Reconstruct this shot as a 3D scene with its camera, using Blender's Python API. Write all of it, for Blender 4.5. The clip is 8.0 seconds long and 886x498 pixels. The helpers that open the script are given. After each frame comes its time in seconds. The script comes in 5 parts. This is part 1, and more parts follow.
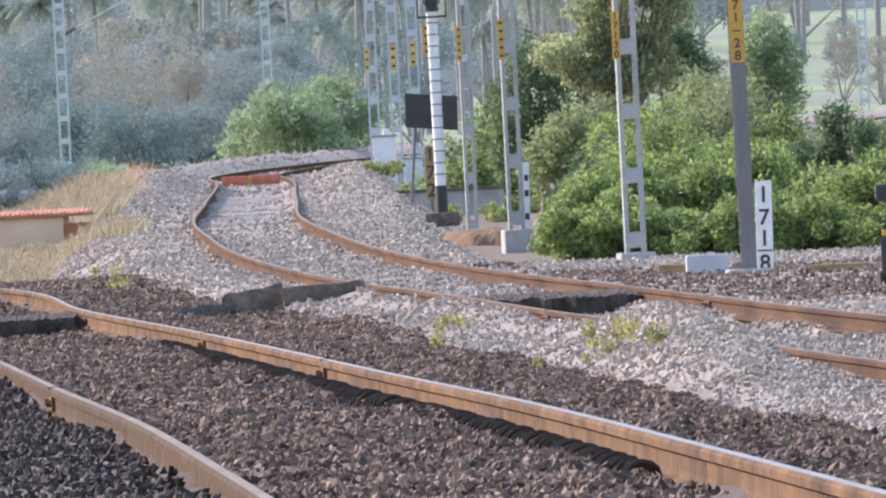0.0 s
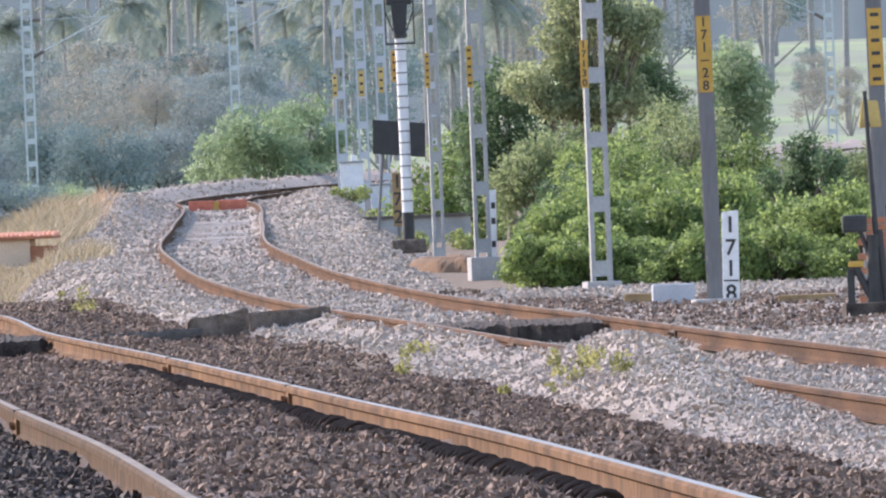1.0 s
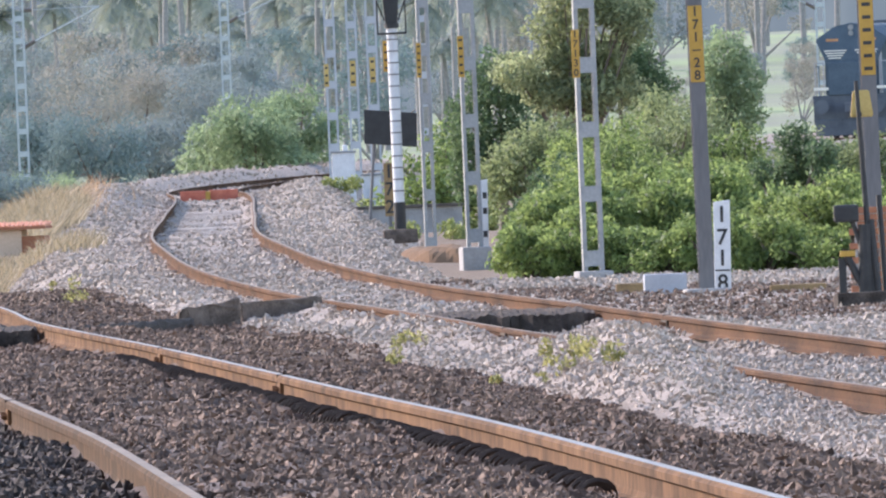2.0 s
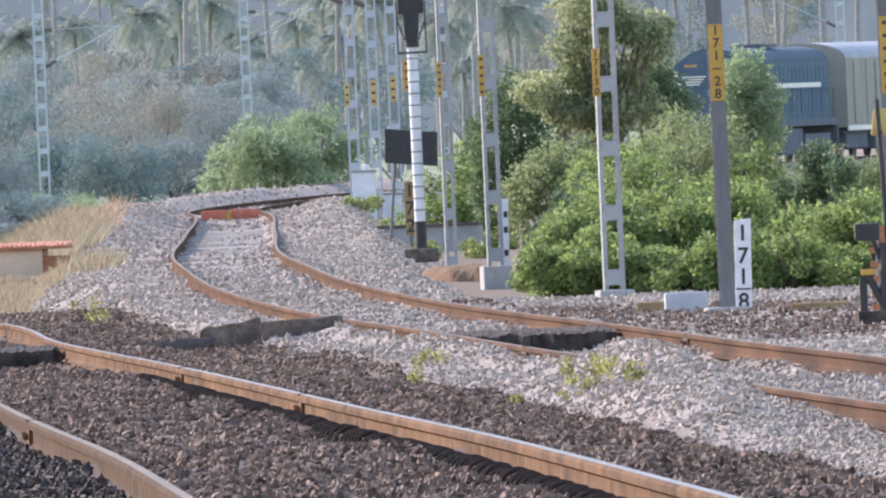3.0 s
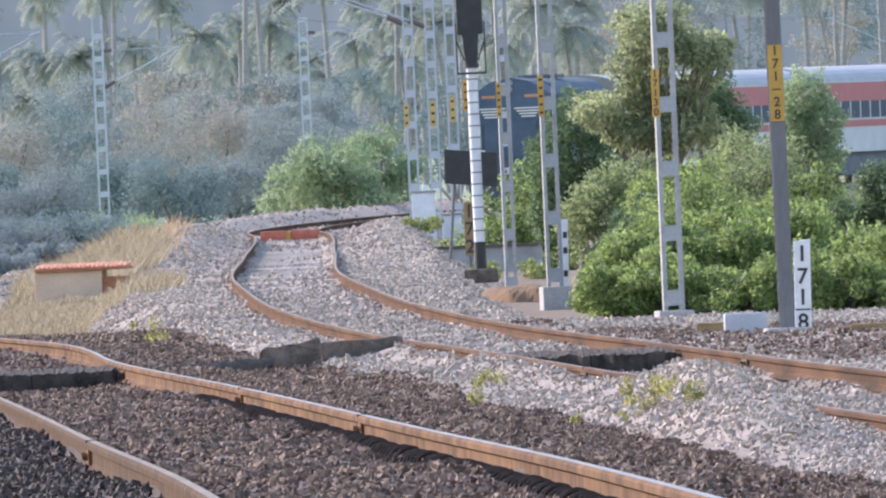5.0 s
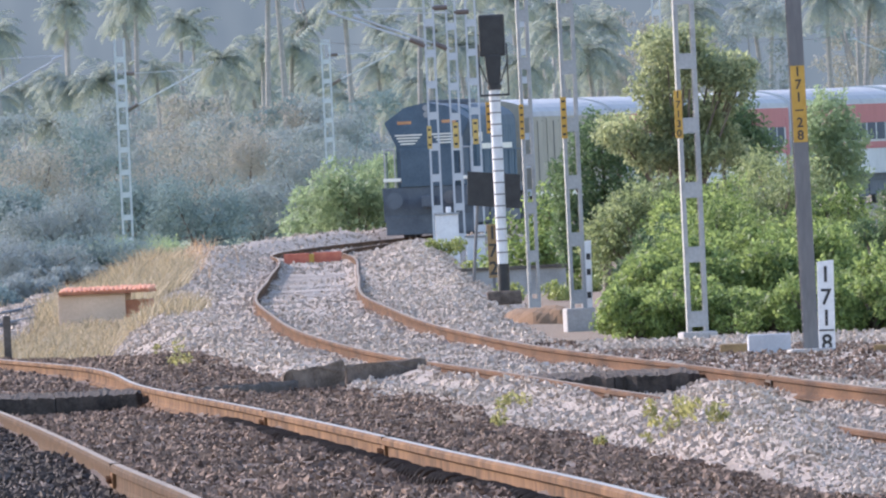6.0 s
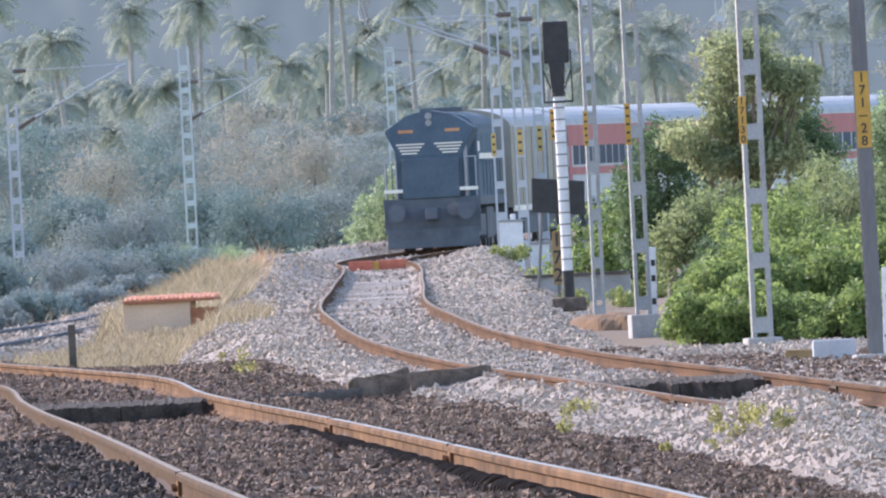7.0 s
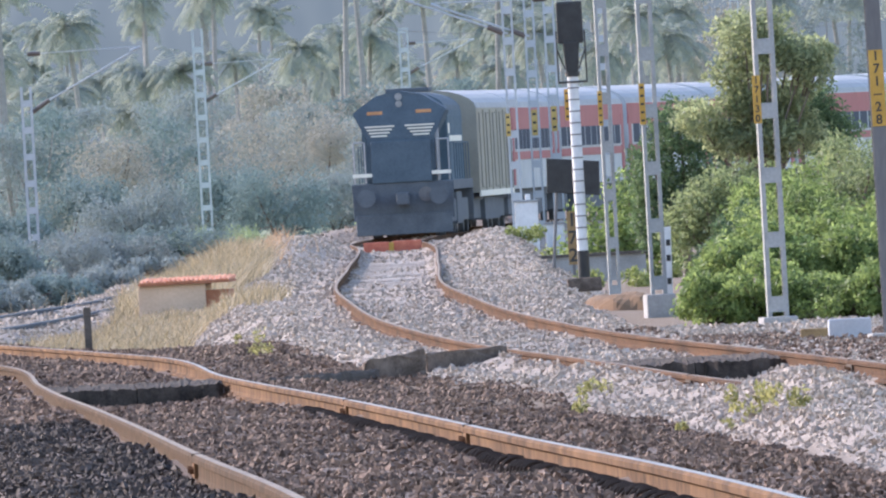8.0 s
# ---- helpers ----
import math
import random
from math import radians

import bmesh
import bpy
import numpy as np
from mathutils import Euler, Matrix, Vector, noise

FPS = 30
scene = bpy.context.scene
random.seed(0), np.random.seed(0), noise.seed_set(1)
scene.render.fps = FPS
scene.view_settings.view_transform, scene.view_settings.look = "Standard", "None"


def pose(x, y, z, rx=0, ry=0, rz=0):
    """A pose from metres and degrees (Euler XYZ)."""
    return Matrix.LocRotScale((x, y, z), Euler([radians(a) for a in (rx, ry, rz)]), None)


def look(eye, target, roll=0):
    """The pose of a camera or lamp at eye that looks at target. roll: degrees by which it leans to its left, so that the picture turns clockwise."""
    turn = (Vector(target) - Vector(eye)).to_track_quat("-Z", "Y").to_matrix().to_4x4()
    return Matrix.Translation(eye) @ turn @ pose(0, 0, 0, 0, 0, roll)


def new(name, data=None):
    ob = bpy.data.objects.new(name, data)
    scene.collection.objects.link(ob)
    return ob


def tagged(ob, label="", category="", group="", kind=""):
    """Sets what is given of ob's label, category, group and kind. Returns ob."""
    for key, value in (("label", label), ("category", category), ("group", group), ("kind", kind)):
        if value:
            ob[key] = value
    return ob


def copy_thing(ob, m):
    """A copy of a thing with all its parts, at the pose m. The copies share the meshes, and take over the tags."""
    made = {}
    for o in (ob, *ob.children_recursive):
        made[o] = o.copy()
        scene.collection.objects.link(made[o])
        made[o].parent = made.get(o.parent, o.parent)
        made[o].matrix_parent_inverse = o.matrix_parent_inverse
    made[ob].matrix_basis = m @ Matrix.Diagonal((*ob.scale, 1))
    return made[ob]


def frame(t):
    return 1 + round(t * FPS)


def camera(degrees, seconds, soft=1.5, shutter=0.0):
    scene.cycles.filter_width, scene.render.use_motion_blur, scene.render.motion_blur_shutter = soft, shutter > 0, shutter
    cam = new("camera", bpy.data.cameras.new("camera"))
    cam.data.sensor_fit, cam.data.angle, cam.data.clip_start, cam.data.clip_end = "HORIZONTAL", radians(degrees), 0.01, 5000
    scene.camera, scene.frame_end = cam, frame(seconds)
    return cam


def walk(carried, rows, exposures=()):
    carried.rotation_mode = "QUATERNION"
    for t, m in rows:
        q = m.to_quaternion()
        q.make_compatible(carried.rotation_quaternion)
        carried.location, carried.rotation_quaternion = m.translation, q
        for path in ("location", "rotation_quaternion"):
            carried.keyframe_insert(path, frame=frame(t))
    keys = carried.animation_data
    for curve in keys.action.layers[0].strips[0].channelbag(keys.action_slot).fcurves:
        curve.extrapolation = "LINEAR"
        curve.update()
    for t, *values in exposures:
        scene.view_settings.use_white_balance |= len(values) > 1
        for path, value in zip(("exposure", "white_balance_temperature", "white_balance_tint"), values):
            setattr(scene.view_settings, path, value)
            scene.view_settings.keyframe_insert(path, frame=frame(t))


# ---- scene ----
# Plan stations: one station is S metres of ground ahead of the camera.
S = 2.9
# Bearing and slope (metres per station) and lean of the long lens, second by second.
EYE = (0.0, 0.0, 2.04)
AIM = [
    (0.0, -0.002461, -0.018629, -2.906),
    (0.5, 0.000380, -0.015967, -2.523),
    (1.0, 0.001493, -0.015747, -2.320),
    (1.1, 0.002070, -0.010555, -2.320),
    (1.2, 0.002134, -0.011580, -2.320),
    (2.3, 0.002141, -0.017050, -2.370),
    (2.5, 0.001654, -0.016651, -2.385),
    (3.0, 0.000121, -0.014670, -2.450),
    (3.5, -0.000096, -0.014939, -2.403),
    (4.0, -0.002366, -0.013661, -2.353),
    (4.5, -0.001992, -0.013038, -2.355),
    (4.7, -0.003768, -0.012942, -2.380),
    (5.8, -0.009000, -0.009025, -2.610),
    (6.0, -0.009062, -0.009442, -2.636),
    (6.5, -0.012777, -0.008792, -2.730),
    (7.0, -0.016343, -0.008288, -2.867),
    (7.5, -0.018712, -0.009936, -3.050),
    (8.0, -0.018171, -0.010374, -3.164),
]
cam = camera(1.986, 8.0, soft=2.2)
walk(cam, [(t, look(EYE, (100 * bx, 100 * S, EYE[2] + 100 * bz), lean)) for t, bx, bz, lean in AIM], [(0.0, 1.39, 6140, 22), (8.0, 1.43, 6010, 22)])

# ---- light ----
SUN_DIR = Vector((-0.74, 0.56, 0.46)).normalized()
world = bpy.data.worlds.new("world")
scene.world = world
world.use_nodes = True
wn = world.node_tree.nodes
sky = wn.new("ShaderNodeTexSky")
sky.sky_type, sky.sun_disc = "NISHITA", False
sky.sun_elevation = math.asin(SUN_DIR.z)
sky.sun_rotation = math.atan2(SUN_DIR.x, SUN_DIR.y)
sky.dust_density, sky.air_density = 0.8, 1.3
world.node_tree.links.new(sky.outputs[0], wn["Background"].inputs[0])
wn["Background"].inputs[1].default_value = 0.15
sun = new("sun", bpy.data.lights.new("sun", "SUN"))
sun.data.energy, sun.data.angle, sun.data.color = 2.7, radians(1.2), (1.0, 0.90, 0.78)
sun.matrix_world = look(SUN_DIR * 100, (0, 0, 0))

# ---- materials ----
def mat_base(name, rough=0.8, metal=0.0):
    m = bpy.data.materials.new(name)
    m.use_nodes = True
    b = m.node_tree.nodes["Principled BSDF"]
    b.inputs["Roughness"].default_value = rough
    b.inputs["Metallic"].default_value = metal
    return m, m.node_tree.nodes, m.node_tree.links, b


def mottled(name, dark, light, scale=3.0, rough=0.8, metal=0.0, bump=0.3, fine=40.0, island=0.0, objrand=0.0, stretch=(1, 1, 1), spec=0.5):
    """Two-scale procedural surface; island / objrand vary the value piece by piece."""
    m, n, l, b = mat_base(name, rough, metal)
    b.inputs["Specular IOR Level"].default_value = spec
    tc = n.new("ShaderNodeTexCoord")
    mp = n.new("ShaderNodeMapping")
    mp.inputs["Scale"].default_value = stretch
    l.new(tc.outputs["Object"], mp.inputs[0])
    big, small = n.new("ShaderNodeTexNoise"), n.new("ShaderNodeTexNoise")
    big.inputs["Scale"].default_value, big.inputs["Detail"].default_value = scale, 5
    small.inputs["Scale"].default_value, small.inputs["Detail"].default_value = fine, 3
    l.new(mp.outputs[0], big.inputs[0]), l.new(mp.outputs[0], small.inputs[0])
    mix = n.new("ShaderNodeMath")
    mix.operation = "MULTIPLY_ADD"
    mix.inputs[1].default_value = 0.45
    l.new(small.outputs[0], mix.inputs[0])
    half = n.new("ShaderNodeMath")
    half.operation = "MULTIPLY_ADD"
    half.inputs[1].default_value, half.inputs[2].default_value = 0.9, -0.15
    l.new(big.outputs[0], half.inputs[0])
    l.new(half.outputs[0], mix.inputs[2])
    last = mix.outputs[0]
    for amount, kind in ((island, "g"), (objrand, "o")):
        if amount:
            src = n.new("ShaderNodeNewGeometry").outputs["Random Per Island"] if kind == "g" else n.new("ShaderNodeObjectInfo").outputs["Random"]
            add = n.new("ShaderNodeMath")
            add.operation = "MULTIPLY_ADD"
            add.inputs[1].default_value = amount
            l.new(src, add.inputs[0])
            off = n.new("ShaderNodeMath")
            off.inputs[1].default_value = -amount / 2
            l.new(last, off.inputs[0])
            l.new(off.outputs[0], add.inputs[2])
            last = add.outputs[0]
    ramp = n.new("ShaderNodeValToRGB")
    ramp.color_ramp.elements[0].position, ramp.color_ramp.elements[1].position = 0.25, 0.8
    ramp.color_ramp.elements[0].color, ramp.color_ramp.elements[1].color = (*dark, 1), (*light, 1)
    l.new(last, ramp.inputs[0])
    l.new(ramp.outputs[0], b.inputs["Base Color"])
    if bump:
        bp = n.new("ShaderNodeBump")
        bp.inputs["Strength"].default_value, bp.inputs["Distance"].default_value = bump, 0.02
        l.new(mix.outputs[0], bp.inputs["Height"])
        l.new(bp.outputs[0], b.inputs["Normal"])
    return m


def leafy(name, dark, light, glow=0.35, rough=0.5, vary=0.6):
    """Leaves: a diffuse face that lets part of the light through."""
    m, n, l, b = mat_base(name, rough)
    b.inputs["Specular IOR Level"].default_value = 0.35
    geo, tc, nz = n.new("ShaderNodeNewGeometry"), n.new("ShaderNodeTexCoord"), n.new("ShaderNodeTexNoise")
    nz.inputs["Scale"].default_value, nz.inputs["Detail"].default_value = 0.9, 3
    l.new(tc.outputs["Object"], nz.inputs[0])
    add = n.new("ShaderNodeMath")
    add.operation = "MULTIPLY_ADD"
    add.inputs[1].default_value = vary
    l.new(geo.outputs["Random Per Island"], add.inputs[0])
    sub = n.new("ShaderNodeMath")
    sub.inputs[1].default_value = -vary / 2
    l.new(nz.outputs[0], sub.inputs[0])
    l.new(sub.outputs[0], add.inputs[2])
    ramp = n.new("ShaderNodeValToRGB")
    ramp.color_ramp.elements[0].position, ramp.color_ramp.elements[1].position = 0.15, 0.85
    ramp.color_ramp.elements[0].color, ramp.color_ramp.elements[1].color = (*dark, 1), (*light, 1)
    l.new(add.outputs[0], ramp.inputs[0])
    l.new(ramp.outputs[0], b.inputs["Base Color"])
    tr, mx = n.new("ShaderNodeBsdfTranslucent"), n.new("ShaderNodeMixShader")
    l.new(ramp.outputs[0], tr.inputs[0])
    mx.inputs[0].default_value = glow
    l.new(b.outputs[0], mx.inputs[1]), l.new(tr.outputs[0], mx.inputs[2])
    l.new(mx.outputs[0], n["Material Output"].inputs[0])
    return m


M_DARK_STONE = mottled("dark_ballast_stone", (0.060, 0.037, 0.027), (0.250, 0.163, 0.115), 1.2, 0.8, fine=60, island=0.65, spec=0.35)
M_OUTER_STONE = mottled("dark_grey_ballast_stone", (0.019, 0.015, 0.013), (0.088, 0.067, 0.057), 1.2, 0.8, fine=60, island=0.6, spec=0.3)
M_LIGHT_STONE = mottled("light_ballast_stone", (0.235, 0.189, 0.148), (0.51, 0.424, 0.350), 0.8, 0.85, fine=60, island=0.55, spec=0.4)
M_RAIL = mottled("rusted_rail", (0.022, 0.011, 0.007), (0.215, 0.118, 0.060), 3.2, 0.95, 0.0, 0.2, 22, stretch=(1, 0.28, 0.5), spec=0.12)
M_RAIL_RED = mottled("red_rusted_rail", (0.022, 0.011, 0.007), (0.135, 0.068, 0.034), 2.5, 0.95, 0.0, 0.2, 30, stretch=(1, 0.12, 1.0), spec=0.12)
M_RAIL_TOP = mottled("polished_rail_top", (0.15, 0.135, 0.12), (0.30, 0.28, 0.26), 1.6, 0.55, 0.6, 0.05, 20, stretch=(1, 0.2, 1))
M_RAIL_STAINED = mottled("stained_rail", (0.008, 0.005, 0.004), (0.125, 0.074, 0.041), 2.4, 0.95, 0.0, 0.2, 7, stretch=(0.5, 1.6, 0.10), spec=0.12)
M_RAIL_TOP_DULL = mottled("dull_rail_top", (0.10, 0.070, 0.050), (0.24, 0.175, 0.125), 1.0, 0.7, 0.2, 0.05, 20)
M_CONCRETE = mottled("weathered_concrete", (0.22, 0.21, 0.20), (0.42, 0.40, 0.38), 2.5, 0.9, fine=30)
M_SLEEPER = mottled("concrete_sleeper", (0.24, 0.20, 0.165), (0.40, 0.34, 0.29), 3, 0.9, fine=30, objrand=0.3)
M_DARK_SLAB = mottled("dark_concrete_slab", (0.060, 0.050, 0.043), (0.15, 0.128, 0.112), 3, 0.9, fine=30, spec=0.12)
M_KERB = mottled("broken_kerb_concrete", (0.052, 0.040, 0.033), (0.23, 0.178, 0.145), 6, 0.95, 0.0, 0.9, 45, spec=0.1)
M_STONE_YELLOW = mottled("worn_or_shaded_yellow", (0.16, 0.10, 0.05), (0.36, 0.24, 0.11), 6, 0.9, fine=40)
M_COVER = mottled("faded_and_hazy_yellow_paint", (0.40, 0.27, 0.07), (0.58, 0.43, 0.15), 5, 0.7, fine=30, bump=0.1)
M_TAR = mottled("old_asphalt", (0.022, 0.019, 0.017), (0.12, 0.098, 0.084), 7, 0.95, 0.0, 0.8, 50, spec=0.08)
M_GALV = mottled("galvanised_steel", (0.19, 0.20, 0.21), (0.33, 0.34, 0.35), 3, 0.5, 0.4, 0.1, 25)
# The same steel with distance haze in its colour.
M_GALV_HAZY = mottled("hazy_galvanised_steel", (0.33, 0.36, 0.39), (0.47, 0.50, 0.53), 3, 0.6, 0.2, 0.1, 25)
M_POLE = mottled("weathered_grey_pole", (0.10, 0.098, 0.10), (0.20, 0.195, 0.195), 2, 0.7, 0.1, 0.15, 25, stretch=(1, 1, 0.2))
M_WHITE = mottled("white_paint", (0.52, 0.52, 0.53), (0.76, 0.76, 0.76), 4, 0.6, fine=30, bump=0.1)
M_DULL_WHITE = mottled("dulled_whitewash", (0.33, 0.34, 0.37), (0.47, 0.48, 0.51), 4, 0.8, fine=30, bump=0.15)
M_YELLOW = mottled("yellow_paint", (0.36, 0.20, 0.025), (0.52, 0.31, 0.05), 5, 0.6, fine=30, bump=0.1)
M_BLACK = mottled("black_paint", (0.012, 0.012, 0.013), (0.035, 0.035, 0.036), 5, 0.6, fine=30, bump=0.1)
M_RED = mottled("red_oxide_paint", (0.40, 0.085, 0.05), (0.60, 0.19, 0.11), 5, 0.7, fine=30)
M_TILE = mottled("orange_clay_tile", (0.50, 0.17, 0.08), (0.72, 0.32, 0.18), 6, 0.8, fine=30, objrand=0.4)
M_PLASTER = mottled("pale_buff_plaster", (0.46, 0.33, 0.23), (0.64, 0.48, 0.35), 2, 0.9, fine=25)
M_BRICK = mottled("orange_brick", (0.24, 0.095, 0.05), (0.40, 0.17, 0.09), 6, 0.9, fine=40)
M_DIRT = mottled("orange_earth", (0.10, 0.050, 0.018), (0.21, 0.108, 0.042), 2, 0.95, fine=30)
M_BARK = mottled("bark", (0.06, 0.045, 0.035), (0.20, 0.16, 0.13), 4, 0.9, fine=40, stretch=(1, 1, 0.3))
M_PALM_BARK = mottled("palm_bark", (0.20, 0.19, 0.185), (0.32, 0.30, 0.285), 2, 0.9, fine=12, stretch=(1, 1, 3))
M_BUSH = leafy("bright_shrub_leaf", (0.082, 0.132, 0.043), (0.37, 0.46, 0.152), 0.55)
# Pale green with the haze of distance held in the leaf colour.
M_BUSH_FAR = leafy("hazy_green_leaf", (0.20, 0.275, 0.155), (0.34, 0.43, 0.235), 0.5, vary=0.3)
M_BUSH_DARK = leafy("dark_shrub_leaf", (0.055, 0.10, 0.052), (0.19, 0.27, 0.125), 0.48)
M_TREE = leafy("olive_tree_leaf", (0.165, 0.205, 0.110), (0.43, 0.465, 0.25), 0.58)
M_OLIVE = leafy("olive_shrub_leaf", (0.12, 0.16, 0.075), (0.32, 0.37, 0.17), 0.52)
# Far leaves and palm fronds: distance haze mixed into their base colours.
M_FAR = leafy("hazy_far_leaf", (0.215, 0.25, 0.255), (0.30, 0.34, 0.32), 0.26, 0.9, 0.2)
M_FAR_BLUE = leafy("hazy_blue_green_leaf", (0.165, 0.225, 0.225), (0.235, 0.30, 0.28), 0.26, 0.9, 0.2)
M_FAR_DRY = leafy("hazy_dry_leaf", (0.29, 0.28, 0.25), (0.40, 0.38, 0.315), 0.26, 0.9, 0.2)
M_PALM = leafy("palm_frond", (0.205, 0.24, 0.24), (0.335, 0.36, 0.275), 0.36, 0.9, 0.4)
M_GRASS = leafy("dry_grass", (0.150, 0.130, 0.078), (0.44, 0.355, 0.225), 0.4)
M_GRASS_RED = leafy("reddish_dry_grass", (0.26, 0.175, 0.105), (0.47, 0.33, 0.21), 0.45)
M_GRASS_GREEN = leafy("green_weed", (0.16, 0.20, 0.06), (0.40, 0.43, 0.16), 0.45)
M_WEED = leafy("yellowish_weed", (0.22, 0.22, 0.08), (0.48, 0.44, 0.18), 0.45)
# Loco paint, underframe and coach red carry distance haze in their greyed colours.
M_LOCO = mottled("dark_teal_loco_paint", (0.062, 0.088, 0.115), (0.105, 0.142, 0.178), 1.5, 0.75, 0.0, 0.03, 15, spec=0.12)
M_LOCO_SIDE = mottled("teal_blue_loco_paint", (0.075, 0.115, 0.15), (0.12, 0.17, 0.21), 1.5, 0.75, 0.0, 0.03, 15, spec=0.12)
M_UNDER = mottled("hazy_underframe", (0.058, 0.070, 0.088), (0.115, 0.135, 0.158), 2, 0.8, fine=20)
M_CLIP = mottled("greasy_dark_clip", (0.030, 0.022, 0.018), (0.095, 0.066, 0.050), 3, 0.8, fine=20, spec=0.2)
M_CREAM = mottled("cream_coach_paint", (0.22, 0.215, 0.185), (0.31, 0.30, 0.255), 1, 0.5, 0, 0.03, 15, spec=0.12)
M_COACH_RED = mottled("red_coach_paint", (0.29, 0.068, 0.090), (0.39, 0.105, 0.13), 1, 0.45, 0, 0.03, 15, spec=0.12)
M_COACH_GREY = mottled("grey_coach_paint", (0.34, 0.37, 0.40), (0.48, 0.51, 0.54), 1, 0.45, 0, 0.03, 15, spec=0.12)
M_ROOF = mottled("silver_coach_roof", (0.25, 0.26, 0.28), (0.37, 0.38, 0.395), 1, 0.7, 0.0, 0.05, 15)
m_glass, _n, _l, _b = mat_base("dark_window_glass", 0.2)
_b.inputs["Specular IOR Level"].default_value = 0.0
_b.inputs["Base Color"].default_value = (0.11, 0.12, 0.14, 1)
M_GLASS = m_glass
M_CREAM_STRIPE = mottled("cream_stripe_paint", (0.62, 0.60, 0.52), (0.80, 0.78, 0.70), 3, 0.5, bump=0.03)
M_ORANGE = mottled("orange_stripe_paint", (0.40, 0.19, 0.08), (0.54, 0.28, 0.13), 3, 0.5, bump=0.03)
M_INSUL = mottled("brown_insulator", (0.07, 0.055, 0.05), (0.14, 0.105, 0.09), 5, 0.4)


# ---- plan: two tracks, their levels, and the ground ----
def smooth(points):
    """A smooth curve over y through (station, value) points."""
    ys = np.array([p[0] for p in points], float)
    xs = np.array([p[1] for p in points], float)
    sl = np.gradient(xs, ys)

    def f(y):
        y = np.asarray(y, float) / S
        i = np.clip(np.searchsorted(ys, y) - 1, 0, len(ys) - 2)
        h = ys[i + 1] - ys[i]
        u = np.clip((y - ys[i]) / h, 0, 1)
        return (2 * u**3 - 3 * u**2 + 1) * xs[i] + (u**3 - 2 * u**2 + u) * h * sl[i] + (-2 * u**3 + 3 * u**2) * xs[i + 1] + (u**3 - u**2) * h * sl[i + 1]
    return f


HALF = 0.875          # rail centre from track centre, broad gauge
x_near = smooth([(8, 1.75), (20, 0.83), (31.6, -0.02), (39.1, -0.60), (47, -1.32), (54.5, -1.97), (65.9, -2.98), (76, -3.88), (86, -4.70), (97, -5.72), (103.3, -6.82), (109, -7.90), (120, -10.1), (140, -14.2), (200, -27), (300, -45), (500, -70)])
x_far = smooth([(8, 13.5), (30, 8.9), (45, 5.9), (58.5, 3.95), (64, 3.22), (70, 2.62), (76.6, 1.76), (84.6, 0.81), (95.3, -0.52), (111, -1.88), (130.7, -2.95), (140, -3.38), (170, -4.07), (211, -5.0), (222, -5.45), (233, -5.2), (244, -4.22), (254, -2.78), (270, 1.95), (285, 7.9), (295, 13.2), (310, 21.6), (330, 33.4), (360, 51.5), (420, 88), (500, 140)])
x_third = smooth([(120, -16.5), (135, -12.0), (149, -10.3), (160, -9.75), (167, -9.1), (178, -8.9), (200, -9.4), (240, -10.6), (300, -14), (500, -22)])
z_near = smooth([(0, 1.04), (31.6, 0.69), (50, 0.486), (66, 0.305), (76, 0.178), (86, 0.048), (92, 0.015), (97, 0.0), (110, -0.04), (150, 0), (250, 0), (340, 0.42), (400, 0.6), (500, 0.6)])
z_far = smooth([(0, 0), (110, 0), (200, 0), (250, 0), (285, 0.10), (300, 0.20), (340, 0.3), (500, 0.3)])


def hash_noise(x, y, s):
    """Smooth value noise on arrays."""
    x, y = np.asarray(x) / s, np.asarray(y) / s
    i, j = np.floor(x), np.floor(y)
    u, v = x - i, y - j
    u, v = u * u * (3 - 2 * u), v * v * (3 - 2 * v)

    def r(a, b):
        q = np.sin(a * 127.1 + b * 311.7) * 43758.5453
        return q - np.floor(q)
    return (r(i, j) * (1 - u) + r(i + 1, j) * u) * (1 - v) + (r(i, j + 1) * (1 - u) + r(i + 1, j + 1) * u) * v - 0.5


def bump_at(x, y, cx, cy, rx, ry, h):
    return h * np.exp(-((x - cx) / rx) ** 2 - ((y - cy) / ry) ** 2)


